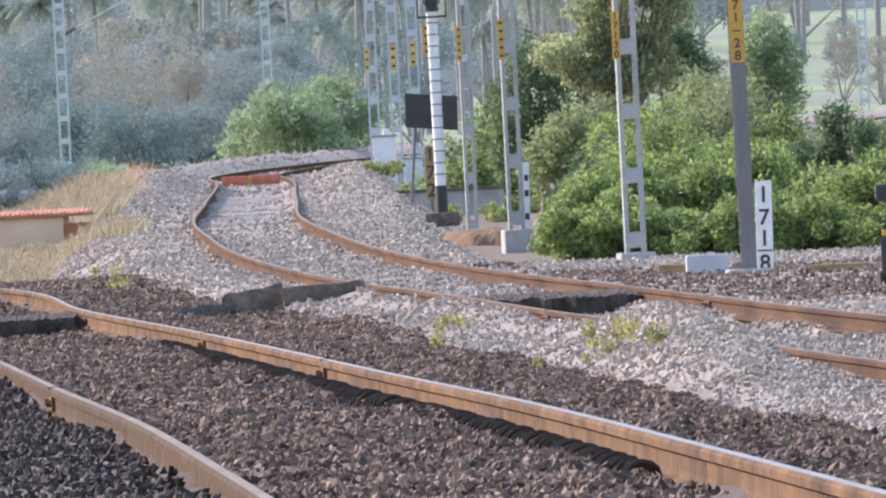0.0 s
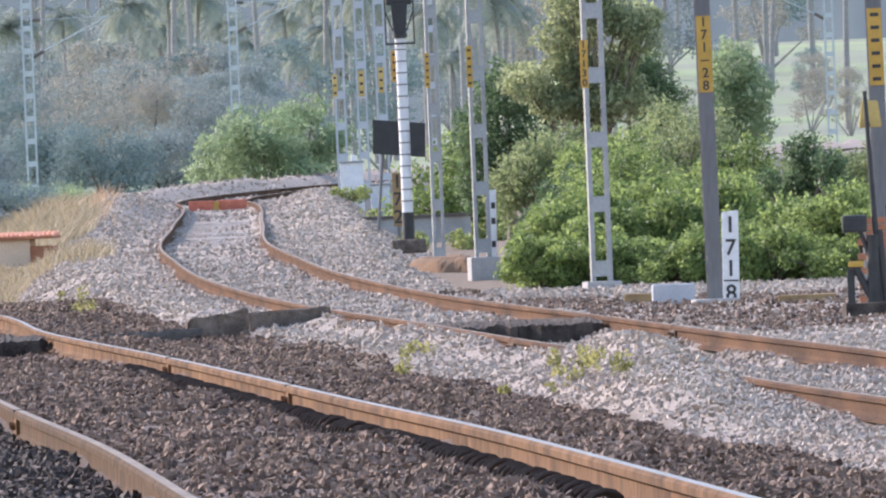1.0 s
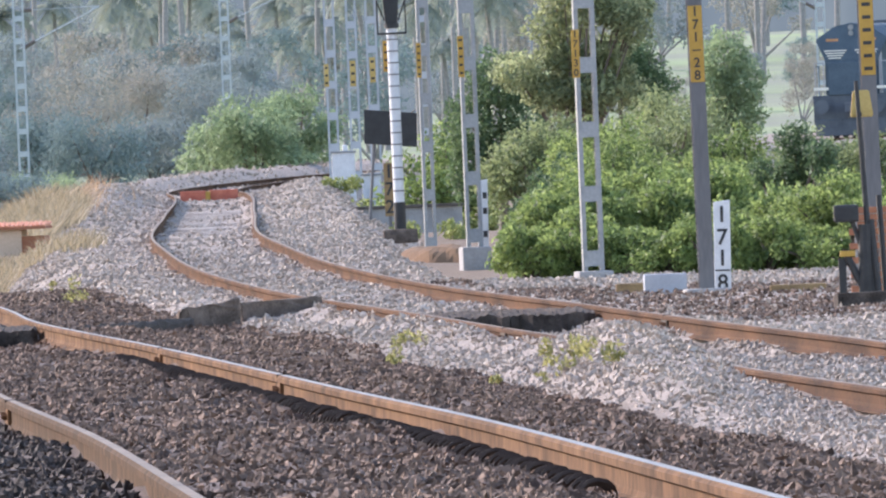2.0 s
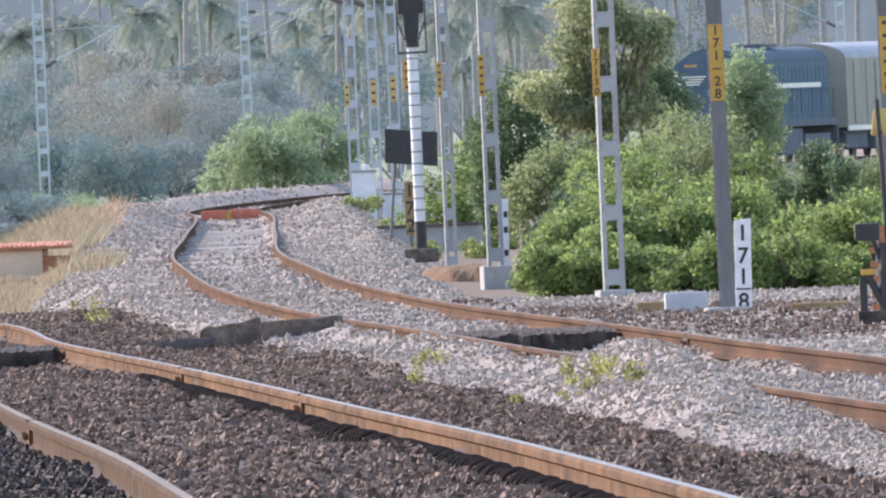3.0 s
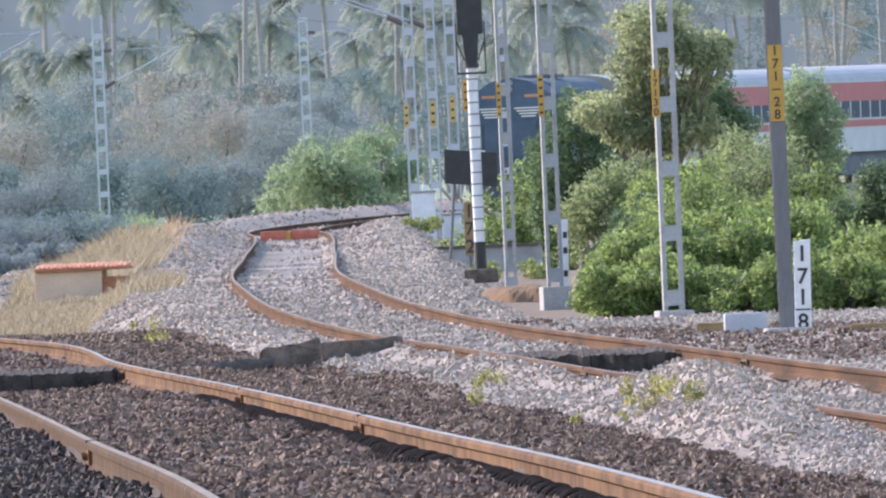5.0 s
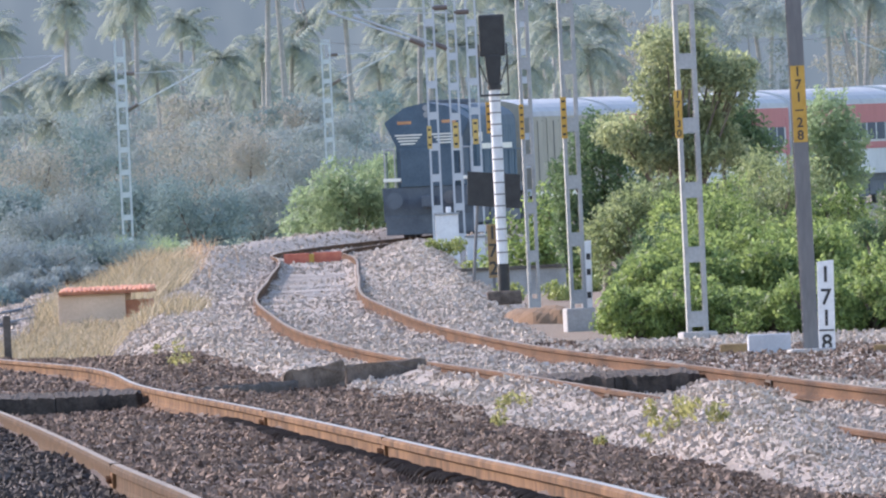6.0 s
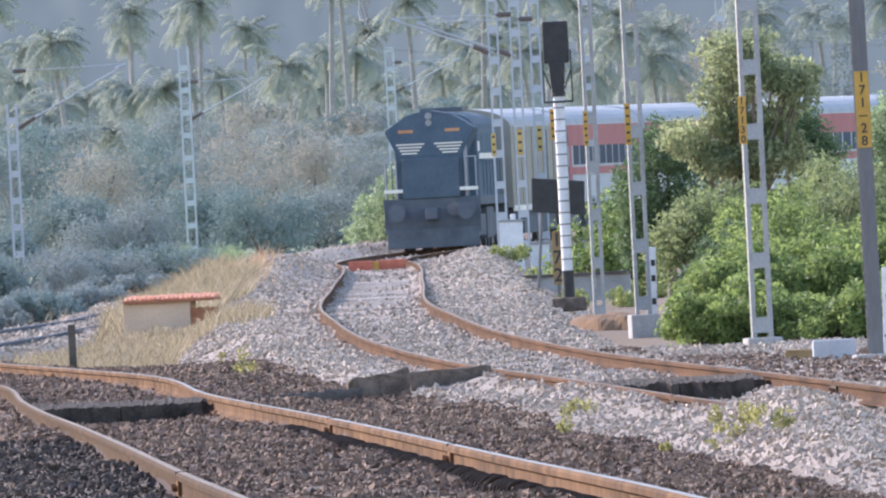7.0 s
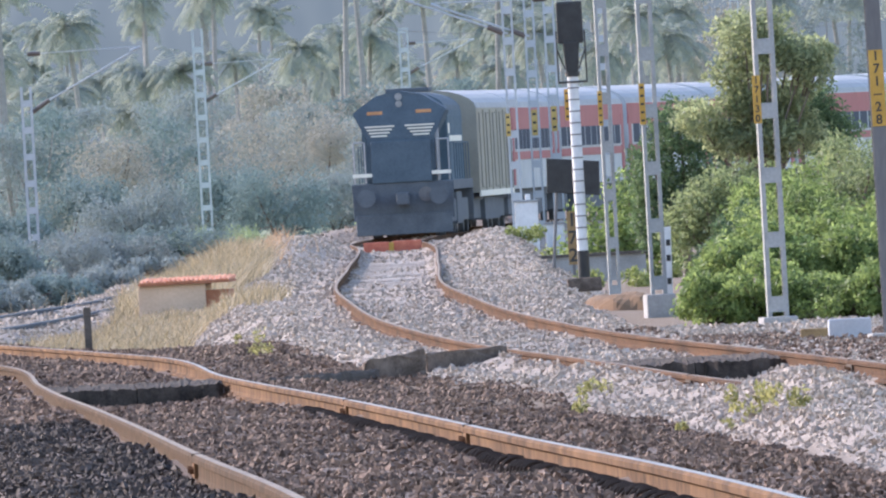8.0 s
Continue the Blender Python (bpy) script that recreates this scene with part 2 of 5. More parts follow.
def levels(x, y):
    """Earth, near-track ballast, far-track ballast levels."""
    x, y = np.asarray(x, float), np.asarray(y, float)
    yc = np.clip(y, 8 * S, 500 * S)
    xa, xb, za, zb = x_near(yc), x_far(yc), z_near(yc), z_far(yc)
    ua, ub = np.abs(x - xa), np.abs(x - xb)
    y = y / S
    a = za - 0.125 - np.clip(ua - 1.75, 0, None) / 2.2 - 0.075 * np.exp(-((x - xa - 0.74) / 0.10) ** 2) - 0.11 * np.clip((0.80 - ua) / 0.3, 0, 1) * np.clip((y - 66) / 12, 0, 1) * (y < 83.3)
    reach = 1.75 + np.clip((y - 100) / 60, 0, 1) * 1.0
    b = zb - 0.16 - np.clip(ub - reach, 0, None) / 2.3 - 0.12 * np.clip((0.80 - ub) / 0.3, 0, 1) * np.clip((y - 67) / 12, 0, 1) * (y < 84.7)
    b = b - 0.06 * np.clip((0.80 - ub) / 0.15, 0, 1) * np.clip((y - 150) / 20, 0, 1) * (y < 218)
    shoulder = np.exp(-((ub - 2.5) / 0.7) ** 2) * np.clip((y - 150) / 50, 0, 1)
    b = b + 0.22 * shoulder
    # the outer bank of the curve stands above the rails
    b = b + np.clip((y - 208) / 14, 0, 1) * (0.06 + 0.16 * np.clip((y - 220) / 30, 0, 1)) * np.exp(-((x - xb + 2.35) / 0.62) ** 2)
    uc = np.abs(x - x_third(np.clip(y, 120, 500) * S))
    c = np.where((y > 122) & (y < 222), -0.42 - np.clip(uc - 1.5, 0, None) / 1.6, -9.0)
    b = np.maximum(b, c)
    b = b + 0.105 * np.exp(-((x - xb + 1.02) / 0.17) ** 2) * np.clip((y - 61) / 4, 0, 1) * np.clip((97 - y) / 5, 0, 1)
    b = b + bump_at(x, y, x_far(np.full_like(yc, 70 * S)) - 1.0, 68.3, 0.50, 9.5, 0.235)
    b = b + bump_at(x, y, -6.8, 196, 0.8, 14, 0.42) + bump_at(x, y, -2.6, 196, 0.85, 22, 0.30)
    e = np.full_like(x, -0.75)
    e = np.where(x > xb, -0.30 - np.clip((y - 105) / 60, 0, 1) * 0.37, e)
    e = e + np.where(x > xb, bump_at(x, y, 3.6, 97.5, 2.2, 2.5, 0.11) + bump_at(x, y, 5.0, 88, 1.2, 5, 0.08), 0)
    e = e + bump_at(x, y, -5.5, 144, 0.85, 9, 0.55) + bump_at(x, y, -7.9, 187, 0.8, 9, 0.26)
    e = e + bump_at(x, y, -7.3, 174, 1.5, 27, 0.78) - np.clip((np.abs(x) - 60) / 400, 0, 1)
    e = e + bump_at(x, y, -2.2, 91, 0.9, 4, 0.10)
    hill = np.clip((y - 430) / 260, 0, 1)
    e = e + hill * hill * (3 - 2 * hill) * (0.6 + 6.4 * np.clip((x / np.maximum(y, 1) - 0.004) / 0.012, 0, 1))
    u = np.clip((x - xa - 1.75) / np.maximum(xb - xa - 4.15, 0.3), 0, 1)
    e = np.where((y < 112) & (x > xa) & (x < xb - 2.2 + 0.5 * np.exp(-((y - 85) / 9) ** 2)), np.maximum(e, (za - 0.17) * (1 - u) + (zb - 0.20) * u), e)
    e = np.where((ua < 1.7) | (ub < 1.6), -2.0, e)
    return e, a, b


def ground_z(x, y):
    e, a, b = levels(x, y)
    z = np.maximum(np.maximum(e, a), b)
    return z + 0.05 * hash_noise(x, y, 0.9) * (np.asarray(y) < 300 * S) + 0.10 * hash_noise(x, y, 5)


# ---- mesh helpers ----
def mesh_of(name, verts, faces, mats, smooth_faces=False, index=None):
    me = bpy.data.meshes.new(name)
    me.from_pydata([tuple(v) for v in verts], [], faces)
    for m in mats if isinstance(mats, (list, tuple)) else [mats]:
        me.materials.append(m)
    if index is not None:
        me.polygons.foreach_set("material_index", np.asarray(index, dtype=np.int32))
    if smooth_faces:
        me.polygons.foreach_set("use_smooth", np.ones(len(me.polygons), bool))
    me.update()
    return me


def quads_mesh(name, verts, faces, mat, flat=True):
    """A big mesh from arrays: verts (N, 3), faces (M, 4)."""
    me = bpy.data.meshes.new(name)
    me.vertices.add(len(verts))
    me.vertices.foreach_set("co", np.asarray(verts, np.float32).ravel())
    k = faces.shape[1]
    me.loops.add(faces.size)
    me.loops.foreach_set("vertex_index", faces.astype(np.int32).ravel())
    me.polygons.add(len(faces))
    me.polygons.foreach_set("loop_start", np.arange(0, faces.size, k, dtype=np.int32))
    me.polygons.foreach_set("loop_total", np.full(len(faces), k, np.int32))
    me.materials.append(mat)
    me.update(calc_edges=True)
    if flat:
        me.shade_flat()
    return me


def part(name, bm, material, parent, label=""):
    """Links a bmesh (or a ready mesh) as one mesh object under a thing or part."""
    if isinstance(bm, bmesh.types.BMesh):
        me = bpy.data.meshes.new(name)
        bm.to_mesh(me)
        bm.free()
        me.materials.append(material)
    else:
        me = bm
    ob = new(name, me)
    ob.parent = parent
    return tagged(ob, label)


def thing(name, m, label, category, group="", kind=""):
    ob = new(name)
    ob.empty_display_size = 0.2
    ob.matrix_basis = m
    return tagged(ob, label, category, group, kind)


def box(bm, cx, cy, cz, sx, sy, sz, bevel=0.0, m=None):
    """A box of full sizes round a centre, with rounded edges."""
    vs = bmesh.ops.create_cube(bm, size=1.0)["verts"]
    bmesh.ops.scale(bm, vec=(sx, sy, sz), verts=vs)
    if bevel:
        es = list({e for v in vs for e in v.link_edges})
        r = bmesh.ops.bevel(bm, geom=es, offset=bevel, segments=2, affect="EDGES", profile=0.7)
        vs = list({v for f in r["faces"] for v in f.verts} | {v for v in vs if v.is_valid})
    bmesh.ops.translate(bm, vec=(cx, cy, cz), verts=vs)
    if m:
        bmesh.ops.transform(bm, matrix=m, verts=vs)
    return vs


def boxes(*rows, bevel=0.004):
    bm = bmesh.new()
    for r in rows:
        box(bm, *r, bevel=bevel)
    return bm


def rod(bm, p, q, r0, r1=None, seg=10):
    p, q = Vector(p), Vector(q)
    d = q - p
    m = Matrix.Translation((p + q) / 2) @ d.to_track_quat("Z", "Y").to_matrix().to_4x4()
    return bmesh.ops.create_cone(bm, cap_ends=True, segments=seg, radius1=r0, radius2=r0 if r1 is None else r1, depth=d.length, matrix=m)["verts"]


def rods(*rows, seg=10):
    bm = bmesh.new()
    for r in rows:
        rod(bm, *r, seg=seg)
    return bm


def sweep(name, xs, ys, zs, profile, mat, top=None, cap=True):
    """Carries a closed profile [(u, z)] along a plan line; faces in top take the second material."""
    n, k = len(xs), len(profile)
    tx, ty = np.gradient(xs), np.gradient(ys)
    ln = np.hypot(tx, ty)
    nx, ny = ty / ln, -tx / ln
    pu = np.array([p[0] for p in profile])
    pz = np.array([p[1] for p in profile])
    v = np.stack([xs[:, None] + nx[:, None] * pu, ys[:, None] + ny[:, None] * pu, zs[:, None] + pz[None, :]], -1).reshape(-1, 3)
    f, idx = [], []
    for i in range(n - 1):
        for j in range(k):
            a, b2 = i * k + j, i * k + (j + 1) % k
            f.append((a, b2, b2 + k, a + k))
            idx.append(1 if top and j in top else 0)
    if cap:
        f += [tuple(range(k - 1, -1, -1)), tuple(range((n - 1) * k, n * k))]
        idx += [0, 0]
    return mesh_of(name, v, f, mat, index=idx)


# ---- ground ----
def build_ground():
    ys = S * np.concatenate([np.linspace(-300, 5, 12), np.linspace(8, 28, 20), np.arange(28.5, 110, 0.35), np.arange(110, 230, 0.8), np.arange(230, 360, 1.6), np.arange(360, 420, 4), np.linspace(424, 800, 50), np.linspace(900, 3000, 12)])
    core = np.arange(-14, 22, 0.18)
    xs = np.concatenate([np.linspace(-3000, -200, 12), np.linspace(-150, -16, 28), core, np.linspace(22.5, 150, 40), np.linspace(200, 3000, 12)])
    X, Y = np.meshgrid(xs, ys)
    Z = ground_z(X, Y)
    nx = len(xs)
    i, j = np.meshgrid(np.arange(nx - 1), np.arange(len(ys) - 1))
    a = (j * nx + i).ravel()
    faces = np.stack([a, a + 1, a + 1 + nx, a + nx], -1)
    m, n, l, b = mat_base("ground_surface", 0.95)
    me = quads_mesh("ground", np.stack([X.ravel(), Y.ravel(), Z.ravel()], -1), faces, m, False)
    e, za, zb = levels(X.ravel(), Y.ravel())
    wob = 0.10 * hash_noise(X.ravel(), Y.ravel(), 0.5) + 0.12 * hash_noise(X.ravel(), Y.ravel(), 1.7)
    near = (za + wob > e) & (za + wob > zb)
    far = ((zb > e + wob * 0.6) | ((X.ravel() > x_far(np.clip(Y.ravel(), 8 * S, 500 * S))) & (Y.ravel() < 117 * S))) & ~near
    grass = ~near & ~far & (Y.ravel() > 270 * S)
    col = np.zeros((X.size, 4), np.float32)
    col[:, 0], col[:, 1], col[:, 2], col[:, 3] = near, far, grass, 1
    at = me.color_attributes.new("zone", "FLOAT_COLOR", "POINT")
    at.data.foreach_set("color", col.ravel())
    va = n.new("ShaderNodeVertexColor")
    va.layer_name = "zone"
    sep = n.new("ShaderNodeSeparateColor")
    l.new(va.outputs[0], sep.inputs[0])
    tc, n1, n2 = n.new("ShaderNodeTexCoord"), n.new("ShaderNodeTexNoise"), n.new("ShaderNodeTexNoise")
    n1.inputs["Scale"].default_value, n1.inputs["Detail"].default_value = 22, 6
    n2.inputs["Scale"].default_value, n2.inputs["Detail"].default_value = 0.6, 5
    l.new(tc.outputs["Object"], n1.inputs[0])
    # strips of crop and stubble across the far fields
    strips = n.new("ShaderNodeMapping")
    strips.inputs["Scale"].default_value = (0.03, 0.06, 0.0)
    l.new(tc.outputs["Object"], strips.inputs[0]), l.new(strips.outputs[0], n2.inputs[0])

    def ramp(src, c0, c1):
        r = n.new("ShaderNodeValToRGB")
        r.color_ramp.elements[0].position, r.color_ramp.elements[1].position = 0.3, 0.7
        r.color_ramp.elements[0].color, r.color_ramp.elements[1].color = (*c0, 1), (*c1, 1)
        l.new(src, r.inputs[0])
        return r.outputs[0]
    cur = ramp(n1.outputs[0], (0.10, 0.068, 0.043), (0.21, 0.145, 0.092))
    for ch, col2 in ((2, ramp(n2.outputs[0], (0.175, 0.175, 0.14), (0.235, 0.305, 0.135))), (0, ramp(n1.outputs[0], (0.058, 0.040, 0.032), (0.17, 0.118, 0.093))), (1, ramp(n1.outputs[0], (0.175, 0.142, 0.116), (0.37, 0.305, 0.258)))):
        mx = n.new("ShaderNodeMix")
        mx.data_type = "RGBA"
        l.new(sep.outputs[ch], mx.inputs[0])
        l.new(cur, mx.inputs[6]), l.new(col2, mx.inputs[7])
        cur = mx.outputs[2]
    l.new(cur, b.inputs["Base Color"])
    bp = n.new("ShaderNodeBump")
    bp.inputs["Strength"].default_value, bp.inputs["Distance"].default_value = 0.8, 0.03
    l.new(n1.outputs[0], bp.inputs["Height"])
    l.new(bp.outputs[0], b.inputs["Normal"])
    tagged(new("ground", me), "stony railway ground with ballast beds, earth and far fields", "ground", kind="structure")


build_ground()


def haze_backdrop():
    """Glowing sheet shaped as hills that stands for haze and closes the far distance."""
    m, n, l, b = mat_base("glowing_haze_blue", 1.0)
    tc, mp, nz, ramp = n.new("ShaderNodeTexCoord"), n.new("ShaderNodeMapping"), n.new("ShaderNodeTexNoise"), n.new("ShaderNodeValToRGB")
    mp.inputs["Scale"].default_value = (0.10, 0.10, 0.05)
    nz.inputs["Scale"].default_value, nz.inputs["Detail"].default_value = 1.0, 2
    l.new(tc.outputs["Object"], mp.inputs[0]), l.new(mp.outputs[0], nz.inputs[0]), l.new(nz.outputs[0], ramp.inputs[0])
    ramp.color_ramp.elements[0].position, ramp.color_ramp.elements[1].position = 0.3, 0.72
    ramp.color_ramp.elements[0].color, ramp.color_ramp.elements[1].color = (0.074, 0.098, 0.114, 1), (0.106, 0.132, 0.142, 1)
    # Emission puts the haze glow into the sheet itself.
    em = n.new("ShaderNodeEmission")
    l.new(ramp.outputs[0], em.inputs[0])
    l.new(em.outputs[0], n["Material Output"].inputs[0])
    us = np.linspace(-0.6, 0.6, 61)
    v, f = [], []
    for i, u in enumerate(us):
        x, y = 4300 * math.sin(u), 4300 * math.cos(u)
        top = 120 + 25 * math.sin(u * 9) + 12 * math.sin(u * 23)
        v += [(x, y, -8), (x, y, top), (x * 1.08, y * 1.08, top + 20)]
        if i:
            k = 3 * i
            f += [(k - 3, k, k + 1, k - 2), (k - 2, k + 1, k + 2, k - 1)]
    tagged(new("backdrop", mesh_of("backdrop", v, f, m)), "glowing blue backdrop shaped as hills, standing for distant haze", "hills", kind="structure")


haze_backdrop()

RNG = np.random.default_rng(7)


def scatter_stones(name, P, size, mat, label):
    """Many small angular stones as one mesh."""
    rough = np.array([(1, 0, 0), (-0.5, 0.87, 0), (-0.5, -0.87, 0), (0, 0, 0.85), (0, 0, -0.85)], float) * 0.66
    tri = np.array([(0, 1, 3), (1, 2, 3), (2, 0, 3), (1, 0, 4), (2, 1, 4), (0, 2, 4)])
    n = len(P)
    v = rough[None] + RNG.uniform(-0.27, 0.27, (n, 5, 3))
    v *= (size * RNG.uniform(0.5, 1.5, n))[:, None, None] * RNG.uniform(0.5, 1.25, (n, 1, 3))
    q = RNG.normal(size=(n, 4))
    q /= np.linalg.norm(q, axis=1)[:, None]
    w, x, y, z = q.T
    R3 = np.stack([np.stack([1 - 2 * (y * y + z * z), 2 * (x * y - z * w), 2 * (x * z + y * w)], -1), np.stack([2 * (x * y + z * w), 1 - 2 * (x * x + z * z), 2 * (y * z - x * w)], -1), np.stack([2 * (x * z - y * w), 2 * (y * z + x * w), 1 - 2 * (x * x + y * y)], -1)], 1)
    v = np.einsum("nij,nkj->nki", R3, v) + P[:, None, :]
    f = (tri[None] + (np.arange(n) * 5)[:, None, None]).reshape(-1, 3)
    return tagged(new(name, quads_mesh(name, v.reshape(-1, 3), f, mat)), label, "ballast", kind="stuff")


def ballast():
    dark, light, sd, sl = [], [], [], []
    outer_stones, ss = [], []
    for y0, y1, dens, size in ((29, 45, 760, 0.030), (45, 62, 540, 0.032), (62, 82, 350, 0.036), (82, 112, 205, 0.0425), (112, 150, 100, 0.048), (150, 225, 46, 0.060), (225, 275, 15, 0.085)):
        area = (y1 - y0) * 0.128 * (y0 + y1) / 2
        m = int(area * dens)
        st = np.sqrt(RNG.uniform(y0 * y0, y1 * y1, m))
        x = RNG.uniform(-0.072, 0.056, m) * st
        y = st * S
        e, a, b = levels(x, y)
        z = ground_z(x, y)
        wob = 0.10 * hash_noise(x, y, 0.5) + 0.12 * hash_noise(x, y, 1.7) + RNG.normal(0, 0.03, m)
        near = (a + wob > e) & (a + wob > b)
        far = ((b > e + wob * 0.6) | ((x > x_far(y)) & (st < 115))) & ~near
        near |= ~far & (st < 112) & (x < x_far(y))
        mixed = (x > x_far(y) + 1.55 + 0.7 * hash_noise(x, y, 1.4)) & (st > 86) & (st < 106) & (RNG.random(m) < 0.82)
        near, far = near | mixed, far & ~mixed
        # the rails stand clear of loose stone
        for cx in (x_near(y) - HALF, x_near(y) + HALF):
            near &= np.abs(x - cx) > 0.06
        for cx in (x_far(y) - HALF, x_far(y) + HALF):
            far &= (np.abs(x - cx) > 0.08) | ((np.abs(st - 69) < 7) & (cx < x_far(y)))
        far &= ~((st > 128) & (np.abs(x - x_far(y)) < 0.8) & (RNG.random(m) < 0.55))
        P = np.stack([x, y, z + RNG.uniform(-0.01, 0.02, m)], -1)
        # Stone beyond the left near rail gets a darker grey.
        outside_left = near & (x < x_near(y) - 0.86 + wob) & (st < 66)
        near &= ~outside_left
        outer_stones.append(P[outside_left]), ss.append(np.full(outside_left.sum(), size))
        dark.append(P[near]), light.append(P[far])
        sd.append(np.full(near.sum(), size)), sl.append(np.full(far.sum(), size))
    scatter_stones("dark_ballast", np.concatenate(dark), np.concatenate(sd), M_DARK_STONE, "dark brown crushed stone ballast round the near track")
    scatter_stones("sooty_ballast", np.concatenate(outer_stones), np.concatenate(ss), M_OUTER_STONE, "darker grey crushed stone outside the near track")
    scatter_stones("light_ballast", np.concatenate(light), np.concatenate(sl), M_LIGHT_STONE, "fresh pale grey crushed stone ballast under the far track")


ballast()

# ---- rails ----
RAIL = [(-0.070, -0.172), (0.070, -0.172), (0.070, -0.160), (0.018, -0.140), (0.009, -0.115), (0.009, -0.055), (0.034, -0.042), (0.036, -0.014), (0.021, 0.0), (-0.021, 0.0), (-0.036, -0.014), (-0.034, -0.042), (-0.009, -0.055), (-0.009, -0.115), (-0.018, -0.140), (-0.070, -0.160)]


def track(name, fx, fz, cuts, body, top, label, rail_label, left=None):
    root = thing("railway_track", pose(0, 0, 0), label, "railway track")
    for side in (-1, 1):
        for y0, y1 in cuts[side]:
            ys = S * np.concatenate([np.arange(y0, min(y1, 240), 0.8), np.arange(max(y0, 240), y1, 2.0), [y1]])
            cx, cz = fx(ys), fz(ys)
            tx, ty = np.gradient(cx), np.gradient(ys)
            ln = np.hypot(tx, ty)
            me = sweep(name, cx + side * HALF * ty / ln, ys - side * HALF * tx / ln, cz, RAIL, list(left) if left and side < 0 else [body, top], {8})
            part("rail", me, None, root, rail_label)
    return root


NEAR_TRACK = track("near track", x_near, z_near, {-1: [(14, 47.6), (47.605, 200)], 1: [(14, 51.6), (51.607, 63.6), (63.605, 200)]}, M_RAIL, M_RAIL_TOP, "broad gauge track with rusty rails in dark brown ballast", "rust-brown steel rail with a polished top", (M_RAIL_STAINED, M_RAIL_TOP_DULL))
track("third track", x_third, lambda y: z_far(y) - 0.34, {-1: [(128, 212)], 1: [(128, 212)]}, M_UNDER, M_RAIL_TOP_DULL, "distant track curving along a grey ballast bank", "dark steel rail")
FAR_TRACK = track("far track", x_far, z_far, {-1: [(30, 78), (78.01, 480)], 1: [(30, 80.2), (80.21, 480)]}, M_RAIL_RED, M_RAIL_TOP_DULL, "broad gauge track curving through fresh pale ballast", "red-brown rusty steel rail")


def fishplates(root, fx, fz, joints, plate):
    """Bolted joint plates on the web either side of each rail joint."""
    for side, st in joints:
        y = st * S
        x, z = float(fx(y)) + side * HALF, float(fz(y))
        turn = -math.degrees(math.atan(float(fx(y + 1) - fx(y))))
        for face in (-1, 1):
            bm = boxes((0, 0, -0.084, 0.022, 0.96, 0.085), bevel=0.006)
            bm.transform(pose(face * 0.021, 0, 0))
            ob = part("fishplate", bm, plate, root, "rusty bolted joint plate")
            ob.matrix_basis = pose(x, y, z, 0, 0, turn)
            for k in (-0.36, -0.13, 0.13, 0.36):
                part("bolt", rods(((face * 0.030, k, -0.084), (face * 0.055, k, -0.084), 0.018), seg=6), M_RAIL_RED, ob)
        ob = part("joint", boxes((0, 0, -0.022, 0.0745, 0.024, 0.052), bevel=0.002), M_CLIP, root, "dark worn rail joint")
        ob.matrix_basis = pose(x, y, z, 0, 0, turn)


fishplates(NEAR_TRACK, x_near, z_near, ((-1, 47.6), (1, 51.6), (1, 63.6)), M_RAIL)
fishplates(FAR_TRACK, x_far, z_far, ((-1, 78.0), (1, 80.2)), M_CLIP)

# ---- sleepers and crossings ----
def sleepers(root, fx, fz, y, count, drop, mat, clips):
    """Concrete sleepers, with spring clips on them where the rails show them."""
    bm = bmesh.new()
    for v in box(bm, 0, 0, -0.105, 2.75, 0.26, 0.21, bevel=0.02):
        if abs(v.co.x) < 0.5:
            v.co.z -= 0.03
    me = bpy.data.meshes.new("sleeper")
    bm.to_mesh(me)
    bm.free()
    me.materials.append(mat)
    bm = bmesh.new()
    box(bm, 0, 0, 0.012, 0.12, 0.09, 0.03, bevel=0.008)
    arch = [(0.075 * math.cos(a), 0.05 * math.cos(a * 0.5), 0.02 + 0.065 * math.sin(a)) for a in np.linspace(0, math.pi, 7)]
    rings = []
    for p in arch:
        rings.append([bm.verts.new((p[0], p[1] + 0.016 * math.cos(a), p[2] + 0.016 * math.sin(a))) for a in np.linspace(0, 2 * math.pi, 7)[:-1]])
    for ra, rb in zip(rings[:-1], rings[1:]):
        for j in range(6):
            bm.faces.new((ra[j], ra[(j + 1) % 6], rb[(j + 1) % 6], rb[j]))
    clip = bpy.data.meshes.new("clip")
    bm.to_mesh(clip)
    bm.free()
    clip.materials.append(M_CLIP)
    for _ in range(count):
        ob = new("sleeper", me)
        x, z = float(fx(y)), float(fz(y))
        slope = float(fx(y + 1) - fx(y))
        ob.matrix_basis = pose(x, y, z - drop + random.uniform(-0.010, 0.010), 0, 0, -math.degrees(math.atan(slope)) + random.uniform(-0.5, 0.5))
        ob.parent = root
        for u in clips:
            c = new("clip", clip)
            c.parent = ob
            c.location = (u, 0, 0.0)
        y += 0.62


sleepers(NEAR_TRACK, x_near, z_near, 33.0 * S, 160, 0.178, M_DARK_SLAB, (HALF - 0.125,))
sleepers(FAR_TRACK, x_far, z_far, 131.0 * S, 300, 0.172, M_SLEEPER, ())


def lumpy(bm, amount, scale=3.0):
    for v in bm.verts:
        v.co += noise.noise_vector(v.co * scale) * amount
    return bm


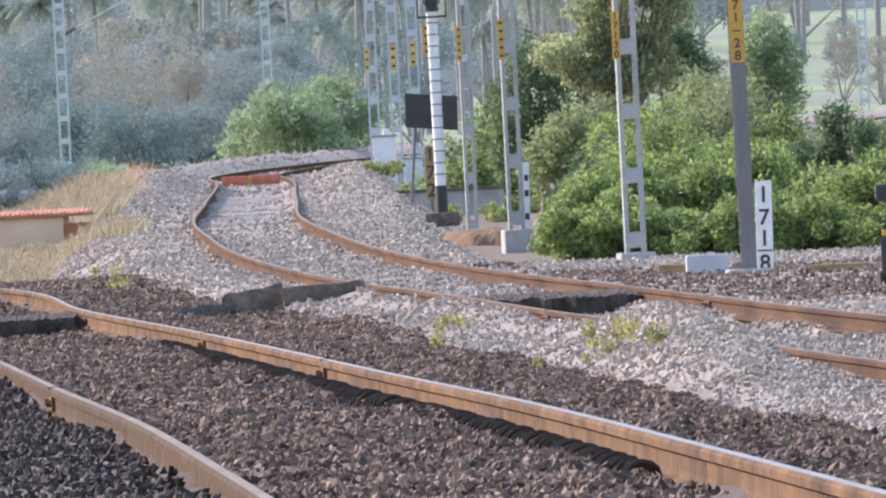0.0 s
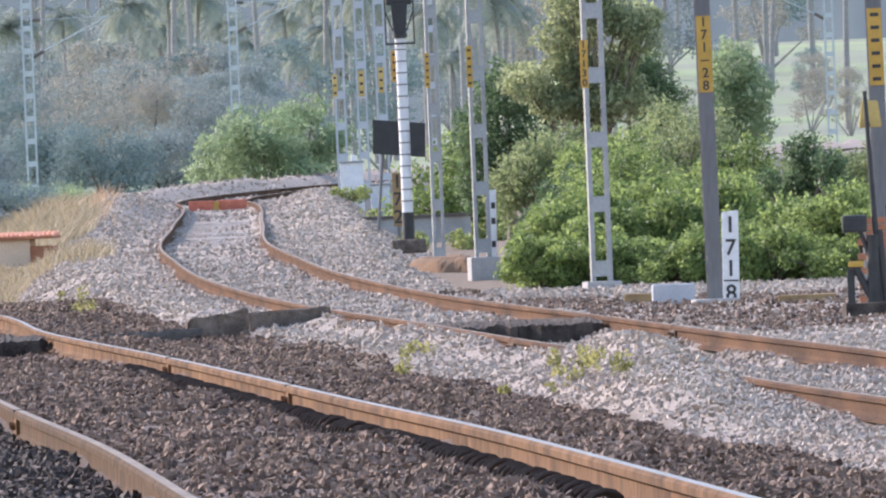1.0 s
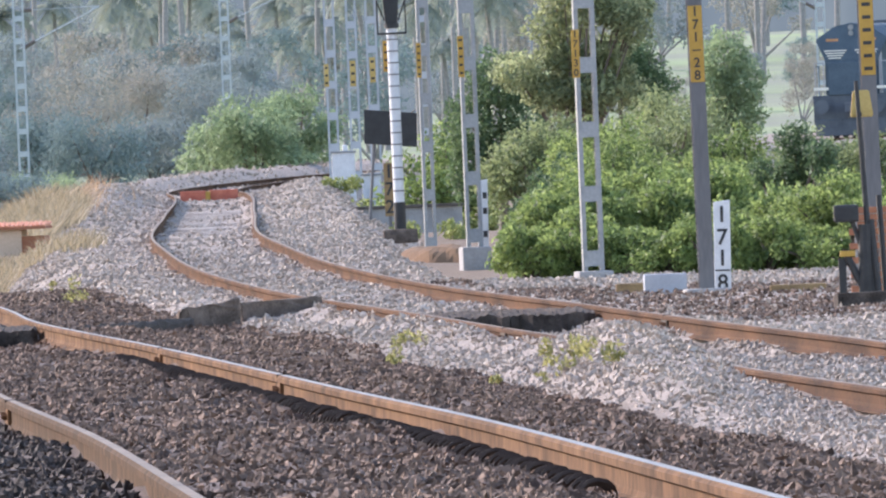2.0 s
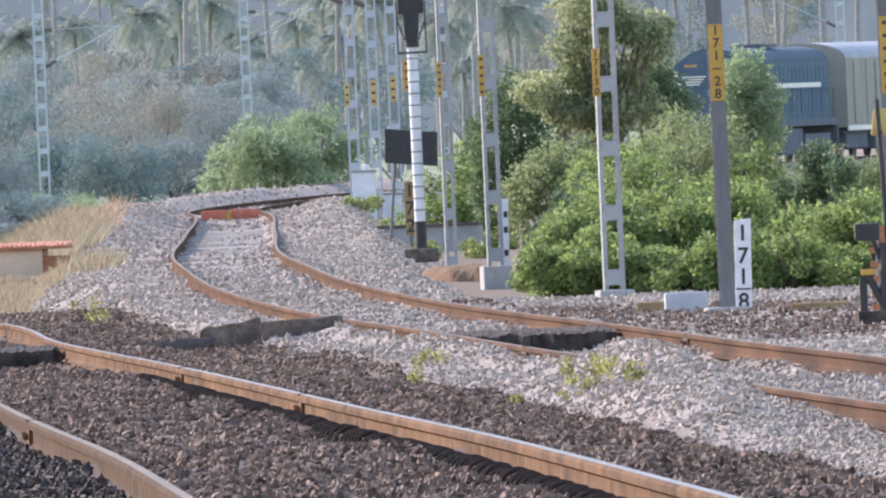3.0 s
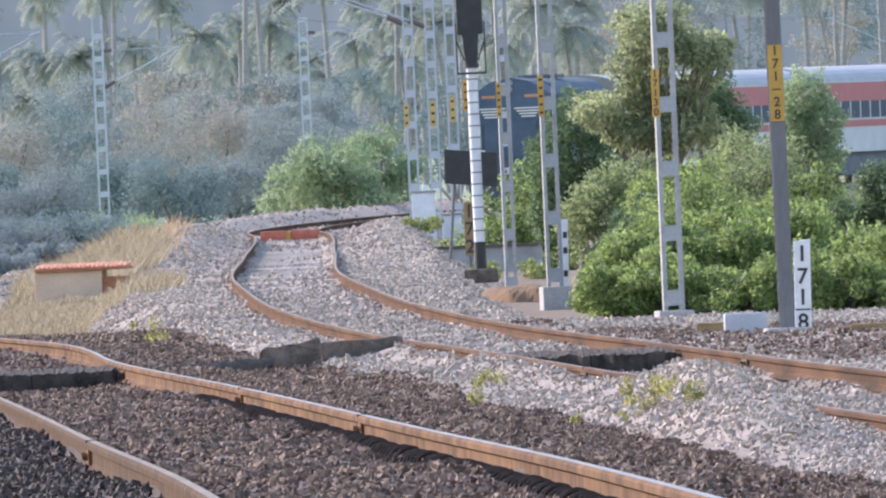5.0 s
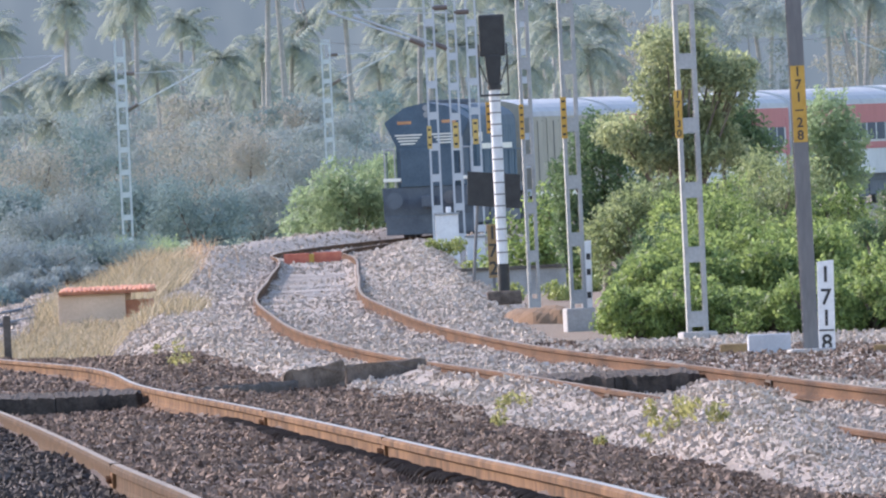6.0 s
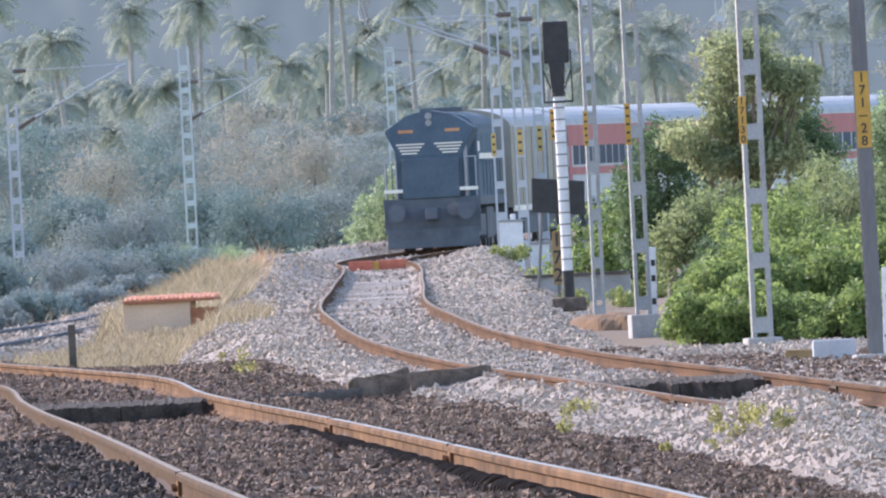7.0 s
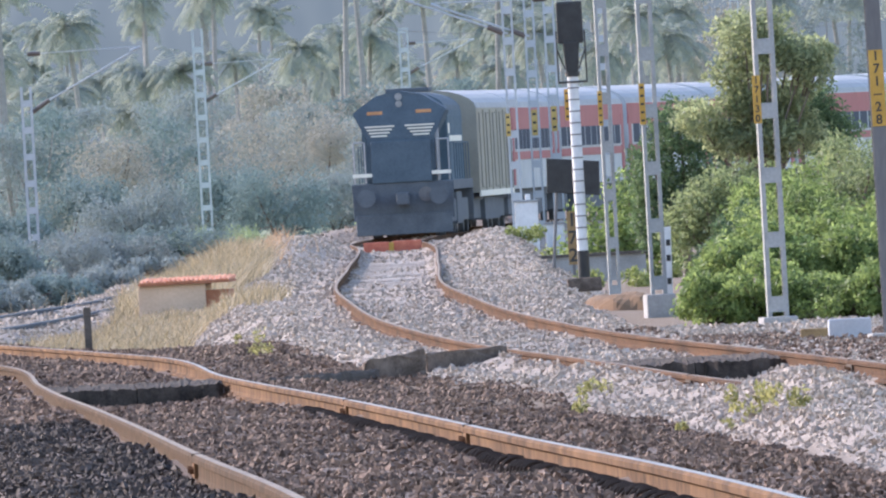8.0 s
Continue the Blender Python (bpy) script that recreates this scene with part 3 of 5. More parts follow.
def crossing(name, fx, fz, y0, y1, label):
    """Raised filling between the rails where a path crosses."""
    root = thing(name, pose(0, 0, 0), label, "crossing")
    y = np.linspace(y0, y1, 9)
    for i, (u0, u1) in enumerate(((-0.80, -0.02), (-0.01, 0.80))):
        bm = bmesh.new()
        rows = []
        us = np.linspace(u0, u1, 40)
        for k, yy in enumerate(y):
            cx, cz = float(fx(yy)), float(fz(yy))
            slope = float(fx(yy + 1) - fx(yy))
            row = []
            for m, u in enumerate((us[0], *us, us[-1])):
                deep = m in (0, 41)
                dz = -0.32 if deep else -0.035 + 0.034 * noise.noise((u * 7, yy * 1.3, 2.0 + i)) + 0.022 * noise.noise((u * 31, yy * 3, 7.0)) - (0.02 if k == 0 else 0)
                row.append(bm.verts.new((cx + u, yy - u * slope + 0.13 * noise.noise((u * 6, yy, 1)) + 0.02 * noise.noise((u * 22, yy, 4)), cz + dz)))
            rows.append(row)
        for a, b in zip(rows[:-1], rows[1:]):
            for j in range(41):
                bm.faces.new((a[j], a[j + 1], b[j + 1], b[j]))
        for row, out in ((rows[0], -1), (rows[-1], 1)):
            low = [row[0]] + [bm.verts.new((v.co.x, v.co.y - 0.03 * out, row[0].co.z)) for v in row[2:-2]] + [row[-1]]
            for j in range(39):
                quad = [row[j + 1], row[j + 2], low[min(j + 1, len(low) - 1)], low[j]]
                if len(set(quad)) == 4:
                    bm.faces.new(quad)
        bmesh.ops.recalc_face_normals(bm, faces=bm.faces)
        part("panel", bm, M_TAR, root)
    return root


crossing("foot_crossing", x_near, z_near, 83.0 * S, 83.0 * S + 6.5, "dark tarred foot crossing filling between the near rails")
crossing("foot_crossing", x_far, z_far, 84.4 * S, 84.4 * S + 4.5, "dark tarred foot crossing filling between the far rails")


def approach_path():
    """Low tarred edge of the footpath between the two tracks."""
    root = thing("footpath", pose(0, 0, 0), "worn dark tarred footpath edge between the two tracks", "footpath")
    bm = bmesh.new()
    bmesh.ops.create_grid(bm, x_segments=34, y_segments=10, size=1.0)
    for v in bm.verts:
        u, w = (v.co.x + 1) / 2, (v.co.y + 1) / 2
        x = -3.56 + 1.18 * u
        y = S * (83.6 + 7.2 * u) + 2.6 * w + 0.25 * noise.noise((u * 9, 2, 0))
        top = -0.012 - 0.105 * u + 0.03 * noise.noise((u * 14, w * 5, 1)) + 0.02 * noise.noise((u * 37, w * 9, 3))
        v.co = Vector((x, y, top - 0.30 * (1 - min(1.0, w * 9))))
    part("surface", bm, M_TAR, root)


approach_path()


def crossing_kerbs():
    root = thing("crossing_kerb", pose(0, 0, 0), "two dark broken concrete kerb slabs leaning beside the crossing", "kerb")
    for x0, x1, y0, y1, zb, zt0, zt1 in ((-2.55, -1.90, 91.0, 91.4, -0.22, -0.015, 0.075), (-1.91, -1.08, 91.45, 92.2, -0.22, 0.005, 0.055)):
        bm = bmesh.new()
        vs = box(bm, 0.5, 0, 0.5, 1, 0.16, 1, bevel=0.0)
        for v in vs:
            u = v.co.x
            top = zt0 + (zt1 - zt0) * u
            v.co = Vector((x0 + (x1 - x0) * u, S * y0 + (y1 - y0) * u + v.co.y, zb + (top - zb) * v.co.z))
        bmesh.ops.bevel(bm, geom=list(bm.edges), offset=0.015, segments=2, affect="EDGES")
        bmesh.ops.subdivide_edges(bm, edges=[e for e in bm.edges if e.calc_length() > 0.2], cuts=7, use_grid_fill=True)
        part("slab", lumpy(lumpy(bm, 0.035, 5), 0.022, 17), M_KERB, root)


crossing_kerbs()


def red_blocks():
    y = 214.0 * S
    root = thing("track_marker", pose(float(x_far(y)), y, 0), "faded red painted blocks with a yellow end between rails", "marker")
    part("block", boxes((-0.36, 0, -0.06, 0.62, 0.5, 0.26), bevel=0.02), M_RED, root)
    part("block", boxes((0.38, 0.2, -0.05, 0.70, 0.5, 0.26), bevel=0.02), M_RED, root)
    part("end_cap", boxes((0.0, -0.05, -0.07, 0.12, 0.4, 0.24), bevel=0.015), M_YELLOW, root, "yellow painted end block")
    part("beam", boxes((0.0, 0.75, 0.01, 1.5, 0.12, 0.08), bevel=0.01), M_DARK_SLAB, root)


red_blocks()


# ---- writing ----
def letters(name, body, size, m, mat, parent):
    cu = bpy.data.curves.new(name, "FONT")
    cu.body, cu.size, cu.align_x, cu.align_y, cu.extrude, cu.offset = body, size, "CENTER", "CENTER", 0.0015, 0.016 * size
    tmp = new(name, cu)
    me = bpy.data.meshes.new_from_object(tmp.evaluated_get(bpy.context.evaluated_depsgraph_get()))
    bpy.data.objects.remove(tmp)
    me.materials.clear()
    me.materials.append(mat)
    ob = new(name, me)
    ob.parent = parent
    ob.matrix_basis = m
    return ob


# ---- masts ----
def gz(x, y):
    return float(ground_z(np.array([x]), np.array([y]))[0])


def number_plate(root, x, y, z0, z1, w, text, paint=None):
    plate = part("number_plate", boxes((x, y, (z0 + z1) / 2, w, 0.008, z1 - z0), bevel=0.002), paint or M_YELLOW, root, "yellow number plate with black digits")
    n = len(text)
    step = (z1 - z0) / n
    for i, ch in enumerate(text):
        m = Matrix.Translation((x, y - 0.006, z1 - step * (i + 0.5))) @ Euler((math.pi / 2, 0, 0)).to_matrix().to_4x4()
        if ch == "-":
            part("stroke", boxes((x, y - 0.006, z1 - step * (i + 0.5), w * 0.6, 0.003, 0.014 if "1" in text else step * 0.28), bevel=0), M_BLACK, plate)
        else:
            letters("digit", ch, step * 1.05, m, M_BLACK, plate)
    return plate


def lattice_mast(x, y, gap, leg, height, label, plate=None, text="", turn=0.0, base=0.45, lean=0.0, step=0.82, arm=None, zb=None):
    y *= S
    # Masts past station 225 take the steel that has haze painted in.
    steel = M_GALV_HAZY if y > 225 * S else M_GALV
    z = gz(x, y) if zb is None else zb
    root = thing("catenary_mast", pose(x, y, z, 0, lean, turn), label, "catenary mast", "overhead line masts")
    for s in (-1, 1):
        bm = bmesh.new()
        t = 0.012
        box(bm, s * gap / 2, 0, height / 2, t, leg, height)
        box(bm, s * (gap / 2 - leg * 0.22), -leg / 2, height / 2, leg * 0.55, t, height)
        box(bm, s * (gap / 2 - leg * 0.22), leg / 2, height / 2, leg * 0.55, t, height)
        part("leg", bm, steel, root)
    k = 0.25
    me = None
    while k < height:
        if me is None:
            bm = boxes((0, -leg / 2 - 0.006, 0, gap, 0.010, 0.20), bevel=0.003)
            me = bpy.data.meshes.new("batten")
            bm.to_mesh(me)
            bm.free()
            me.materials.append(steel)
        ob = new("batten", me)
        ob.parent = root
        ob.location = (0, 0, k)
        k += step
    if base:
        bm = boxes((0, 0, -0.11, base, base, 0.40), bevel=0.03)
        part("foundation", bm, M_CONCRETE, root, "grey concrete foundation block")
    if plate:
        # Beyond station 200 the plate's paler yellow stands for haze.
        number_plate(root, plate[2], -leg / 2 - 0.016, plate[0] - z, plate[1] - z, plate[3], text, M_COVER if y > 200 * S else None)
    if arm:
        dx, z0, z1 = arm
        part("bracket_tube", rods(((0, 0, z0 - z), (dx, 0, z1 - z), 0.026), ((0, 0, z1 - z), (dx * 0.98, 0, z1 - z + 0.05), 0.014)), steel, root)
        ins = rods(((dx * 0.05, 0, z0 - z + 0.02), (dx * 0.2, 0, z0 - z + (z1 - z0) * 0.2), 0.07))
        part("insulator", ins, M_INSUL, root, "brown ribbed insulator")
        part("insulator", rods(((0.1, 0, z1 - z), (0.5, 0, z1 - z), 0.07)), M_INSUL, root, "brown ribbed insulator")
        part("end_fitting", rods(((dx * 0.93, 0, z1 - z - 0.06), (dx * 1.02, 0, z1 - z + 0.03), 0.045)), steel, root)
    return root


LAT = "galvanised lattice catenary mast"
lattice_mast(2.17, 112.0, 0.26, 0.10, 8.0, LAT + " beside shrubs", (2.25, 2.86, -0.13, 0.10), "17130", turn=9)
lattice_mast(0.76, 126.0, 0.22, 0.09, 8.0, LAT + " on a concrete block", (2.35, 2.94, -0.10, 0.085), "-----", base=0.42, zb=-0.17, turn=8)
lattice_mast(0.16, 150.0, 0.19, 0.09, 8.0, LAT + " near the signal", (2.43, 3.02, -0.09, 0.08), "-----", base=0.42, turn=8)
lattice_mast(-2.2, 232.0, 0.28, 0.10, 8.5, LAT + " by the cabinet", (2.5, 3.1, -0.12, 0.12), "---", base=0.5, arm=(-2.6, 5.2, 6.2))
lattice_mast(-1.68, 240.0, 0.28, 0.10, 8.5, LAT + " in the far row", (2.5, 3.2, 0.0, 0.16), "---", base=0.5, arm=(-2.6, 5.2, 6.2))
lattice_mast(-1.17, 246.0, 0.30, 0.10, 8.5, LAT + " in the far row", (2.6, 3.3, 0.0, 0.16), "---", base=0.5)
lattice_mast(0.31, 256.0, 0.30, 0.10, 8.5, LAT + " in the far row", base=0.5)
lattice_mast(4.9, 300.0, 0.30, 0.10, 8.5, LAT + " in the far row", base=0.5)
lattice_mast(-17.4, 270.0, 0.34, 0.14, 6.5, LAT + " with a bracket arm", arm=(3.5, 4.1, 5.9), zb=-1.6)
lattice_mast(-14.3, 320.0, 0.40, 0.14, 8.4, LAT + " with a bracket arm", arm=(2.9, 4.5, 5.9), zb=-1.2)
lattice_mast(-7.9, 370.0, 0.40, 0.14, 8.5, LAT + " with a bracket arm", arm=(2.9, 5.6, 6.9), zb=-1.0)
lattice_mast(17.2, 372.0, 0.40, 0.14, 9.0, LAT + " behind the running train", arm=(-2.9, 5.2, 6.6), zb=-0.6)


def pole_mast(x, y, label, plate, text, w=0.165, height=8.0):
    y *= S
    z = gz(x, y)
    root = thing("catenary_mast", pose(x, y, z - 0.1, 0, -0.35, 5), label, "catenary mast", "overhead line masts")
    t = 0.014
    bm = bmesh.new()
    box(bm, 0, -0.07, height / 2, w, t, height, bevel=0.003)
    box(bm, 0, 0.07, height / 2, w, t, height, bevel=0.003)
    box(bm, 0, 0, height / 2, t, 0.13, height)
    part("beam", bm, M_POLE, root)
    number_plate(root, 0.0, -0.084, plate[0] - z + 0.1, plate[1] - z + 0.1, w * 0.95, text)
    part("foundation", boxes((0, 0, -0.05, 0.5, 0.5, 0.4), bevel=0.03), M_CONCRETE, root)


pole_mast(3.15, 98.0, "dark grey steel beam mast with a yellow number plate", (2.12, 2.97), "171-28")
pole_mast(5.0, 97.0, "dark grey steel beam mast behind the point lever", (2.12, 2.97), "------")


def distance_board(x, y, z0, z1, w, text, lean, label):
    root = thing("distance_board", pose(x, y * S, z0, 0, lean, 0), label, "distance board")
    h = z1 - z0
    bm = bmesh.new()
    box(bm, 0, 0, h / 2, w, 0.05, h, bevel=0.008)
    for v in bm.verts:
        if v.co.z > h * 0.9:
            v.co.z += 0.12 * v.co.x
    part("board", bm, M_WHITE, root)
    drop = (0.157, 0.41, 0.645, 0.92)
    for i, ch in enumerate(text):
        m = Matrix.Translation((0.0, -0.028, h - drop[i])) @ Euler((math.pi / 2, 0, 0)).to_matrix().to_4x4()
        if ch != "-":
            letters("digit", ch, 0.25, m, M_BLACK, root)
    if text:
        part("stroke", boxes((0, -0.028, h - 0.775, w * 0.9, 0.004, 0.018), bevel=0), M_BLACK, root)
    else:
        for zz in (0.3, 0.6, 0.8):
            part("stroke", boxes((0.03, -0.028, zz * h, w * 0.4, 0.004, 0.09), bevel=0), M_BLACK, root)


distance_board(3.345, 98.6, -0.42, 0.78, 0.185, "1718", 1.2, "white kilometre board with black digits, partly buried in ballast")
distance_board(0.89, 127.0, -0.25, 0.86, 0.15, "", 1.0, "narrow white board with worn black marks behind a mast")


def small_items():
    root = thing("marker_stone", pose(2.72, 99.2 * S, -0.30, 0, 0, 3), "whitewashed concrete marker block on the ballast edge", "marker stone")
    part("block", boxes((0, 0, 0.14, 0.48, 0.2, 0.28), bevel=0.02), M_DULL_WHITE, root)
    for x, y, w in ((4.12, 97.0, 0.62), (2.35, 100.5, 0.30)):
        root = thing("kerb_stone", pose(x, y * S, -0.27, 0, 0, random.uniform(-5, 5)), "dull yellow-brown worn kerb stone in ballast", "kerb stone", "kerb stones")
        part("block", lumpy(boxes((0, 0, 0.06, w, 0.2, 0.14), bevel=0.02), 0.014, 8), M_STONE_YELLOW, root)
    root = thing("crossing_slab", pose(4.62, 89.3 * S, -0.22, 0, 0, 4), "dark tarred slab lying at the foot of the point lever", "slab")
    part("slab", lumpy(boxes((0, 0, 0.06, 0.9, 0.5, 0.16), bevel=0.02), 0.02, 6), M_TAR, root)
    root = thing("drain_wall", pose(-0.40, 178.0 * S, -0.78), "low grey concrete drain wall with a dark coping", "wall")
    part("wall", boxes((0, 0, 0.33, 2.5, 0.2, 0.70), bevel=0.01), M_CONCRETE, root)
    part("coping", boxes((0, -0.02, 0.70, 2.56, 0.28, 0.06), bevel=0.01), M_DARK_SLAB, root, "dark stained coping")
    # orange spoil heaps
    for x, y, z, sx, sy, h, lab in ((0.26, 136.0, -0.52, 0.78, 2.6, 0.36, "low mound of orange earth beside the mast foundation"), (0.72, 121.5, -0.56, 1.05, 11.0, 0.12, "flat spread of brown earth round the mast foundation")):
        bm = bmesh.new()
        bmesh.ops.create_grid(bm, x_segments=30, y_segments=20, size=1.0)
        for v in bm.verts:
            r = min(1.0, math.hypot(v.co.x, v.co.y))
            hgt = h * (1 - r ** 4) + h * (0.16 * noise.noise(v.co * 2.5) + 0.06 * noise.noise(v.co * 9))
            v.co = Vector((v.co.x * sx, v.co.y * sy, hgt - 0.05))
        part("mound", bm, M_DIRT, thing("earth_mound", pose(x, y * S, z), lab, "earth mound"))
    # cabinets
    root = thing("relay_cabinet", pose(-1.74, 205.0 * S, -0.3), "pale grey trackside relay cabinet with a small lamp", "cabinet")
    part("body", boxes((0, 0, 0.6, 0.54, 0.45, 1.2), bevel=0.02), M_WHITE, root)
    part("door", boxes((0, -0.235, 0.65, 0.46, 0.02, 0.95), bevel=0.006), M_WHITE, root)
    part("roof", boxes((0, 0, 1.22, 0.60, 0.52, 0.05), bevel=0.015), M_GALV, root)
    part("lamp", boxes((0.05, -0.1, 1.31, 0.12, 0.12, 0.14), bevel=0.03), M_WHITE, root)
    root = thing("relay_cabinet", pose(-1.05, 196.0 * S, -0.55), "low pale trackside box half hidden by weeds", "cabinet")
    part("body", boxes((0, 0, 0.5, 0.42, 0.4, 0.95), bevel=0.02), M_WHITE, root)
    part("roof", boxes((0, 0, 0.99, 0.48, 0.46, 0.04), bevel=0.012), M_GALV, root)


small_items()


def fence_post(x, y, h):
    root = thing("marker_post", pose(x, y, gz(x, y) - 0.05), "short dark weathered post beside the near track", "post")
    part("post", lumpy(boxes((0, 0, h / 2, 0.10, 0.10, h), (-0.09, 0, h * 0.18, 0.10, 0.10, h * 0.36), bevel=0.015), 0.008, 6), M_DARK_SLAB, root)


fence_post(-6.95, 118.0 * S, 1.0)


def signal_post():
    x, y = -0.36, 155.0 * S
    z = -0.28
    root = thing("railway_signal", pose(x, y, z, 0, -0.2, 0), "white banded signal post with a black colour-light head", "signal")
    part("base", rods(((0, 0, 0), (0, 0, 0.55), 0.105), seg=20), M_BLACK, root, "black painted base")
    part("plinth", lumpy(boxes((0, 0, -0.05, 0.6, 0.6, 0.24), bevel=0.05), 0.03, 5), M_KERB, root)
    part("post", rods(((0, 0, 0.55), (0, 0, 3.66), 0.095), seg=20), M_WHITE, root)
    me = None
    for i in range(15):
        if me is None:
            bm = rods(((0, 0, -0.012), (0, 0, 0.012), 0.101), seg=20)
            me = bpy.data.meshes.new("band")
            bm.to_mesh(me)
            bm.free()
            me.materials.append(M_POLE)
        ob = new("band", me)
        ob.parent, ob.location = root, (0, 0, 0.75 + i * 0.205)
    part("backboard", boxes((0, 0, 4.57, 0.46, 0.10, 0.74), bevel=0.045), M_BLACK, root)
    bm = boxes((0, 0, 3.96, 0.30, 0.12, 0.56), bevel=0.04)
    for v in bm.verts:
        v.co.x *= 0.72 + 0.28 * max(0.0, (v.co.z - 3.68) / 0.56)
    part("neck_case", bm, M_BLACK, root)
    part("collar", rods(((0, 0, 3.62), (0, 0, 3.70), 0.13), seg=20), M_BLACK, root)
    part("lamp_case", boxes((0, 0.14, 4.3, 0.26, 0.24, 0.95), bevel=0.03), M_BLACK, root)
    for zz in (4.0, 4.3, 4.6):
        part("hood", rods(((0, 0.24, zz), (0, 0.46, zz - 0.02), 0.10), seg=16), M_BLACK, root)
    for p, q, r in (((-0.25, -0.1, 3.52), (-0.25, -0.1, 4.42), 0.014), ((0.25, -0.1, 3.52), (0.25, -0.1, 4.42), 0.014), ((-0.25, -0.1, 3.52), (0.25, -0.1, 3.52), 0.018), ((-0.25, 0.3, 3.52), (0.25, 0.3, 3.52), 0.018), ((-0.25, -0.1, 3.52), (-0.25, 0.3, 3.52), 0.014), ((0.25, -0.1, 3.52), (0.25, 0.3, 3.52), 0.014), ((-0.25, -0.1, 4.1), (-0.12, 0.1, 3.75), 0.012), ((0.25, -0.1, 4.1), (0.12, 0.1, 3.75), 0.012)):
        part("cage_bar", rods((p, q, r), seg=8), M_BLACK, root, "black maintenance cage bar")
    number_plate(root, -0.12, 0.11, 2.85, 3.4, 0.10, "----")
    # dark square board behind it
    root = thing("route_board", pose(-0.58, 170.0 * S, -0.55, 0, 2.0, 0), "black square board seen from behind on a leaning post", "sign board")
    bm = boxes((0, 0, 2.08, 1.02, 0.05, 0.66), bevel=0.01)
    for v in bm.verts:
        v.co.z -= 0.07 * v.co.x
    part("board", bm, M_BLACK, root)
    part("post", rods(((-0.32, 0.05, 1.8), (-0.42, 0.0, 0.0), 0.03)), M_POLE, root)
    root = thing("kilometre_plate", pose(-0.56, 165.0 * S, -0.25), "upright yellow kilometre plate with black digits", "distance board")
    # Brown yellow puts the shade on this plate into its colour.
    number_plate(root, 0, 0, 0.15, 1.15, 0.19, "172", M_STONE_YELLOW)
    part("stake", boxes((0, 0.03, 0.3, 0.06, 0.04, 0.7), bevel=0.005), M_POLE, root)


signal_post()


def point_lever():
    x, y = 4.63, 92.0 * S
    z = -0.34
    root = thing("point_lever", pose(x, y, z), "black hand point lever with a yellow indicator lamp", "point lever")
    part("base_plate", boxes((0.05, 0, 0.03, 0.62, 0.5, 0.08), bevel=0.01), M_BLACK, root)
    part("post", rods(((0.06, 0, 0.05), (-0.03, 0, 2.40), 0.036, 0.022)), M_BLACK, root)
    bm = bmesh.new()
    bmesh.ops.create_cone(bm, cap_ends=True, segments=4, radius1=0.17, radius2=0.12, depth=0.28, matrix=pose(0.02, 0.22, 2.16, 0, 0, 45))
    bmesh.ops.bevel(bm, geom=list(bm.edges), offset=0.012, segments=2, affect="EDGES")
    part("bracket", boxes((-0.01, 0.10, 2.05, 0.05, 0.22, 0.04), bevel=0.004), M_BLACK, root)
    part("lamp_cover", bm, M_COVER, root, "faded yellow tapered indicator cover")
    part("weight", boxes((-0.19, 0, 1.02, 0.26, 0.16, 0.18), bevel=0.03), M_BLACK, root)
    part("arm", rods(((-0.15, 0, 1.0), (0.02, 0, 0.45), 0.025)), M_BLACK, root)
    part("brace", rods(((-0.22, 0, 0.62), (0.0, 0, 0.15), 0.04), ((0.12, 0, 0.1), (0.06, 0, 0.95), 0.04), ((-0.02, 0, 0.1), (0.0, 0, 0.9), 0.07), ((0.2, 0.1, 0.05), (0.16, 0.1, 1.2), 0.03)), M_BLACK, root)
    part("handle", boxes((-0.19, 0, 0.60, 0.16, 0.1, 0.06), bevel=0.01), M_YELLOW, root, "yellow handle grip")
    part("stop", boxes((-0.25, 0.05, 0.34, 0.08, 0.1, 0.42), bevel=0.01), M_BLACK, root)
    root = thing("brick_pier", pose(4.82, 94.0 * S, -0.35), "small orange brick pier behind the point lever", "pier")
    bm0 = boxes((0, 0, 0, 0.21, 0.10, 0.066), bevel=0.005)
    me = bpy.data.meshes.new("brick")
    bm0.to_mesh(me)
    bm0.free()
    me.materials.append(M_BRICK)
    for k in range(14):
        for j in range(2):
            ob = new("brick", me)
            ob.parent = root
            ob.matrix_basis = pose((j - 0.5) * 0.225 + (0.05 if k % 2 else -0.04), random.uniform(-0.006, 0.006), 0.04 + 0.076 * k, 0, 0, random.uniform(-1, 1))
    part("mortar", boxes((0, 0.01, 0.53, 0.40, 0.08, 1.06), bevel=0.004), M_CONCRETE, root)


point_lever()


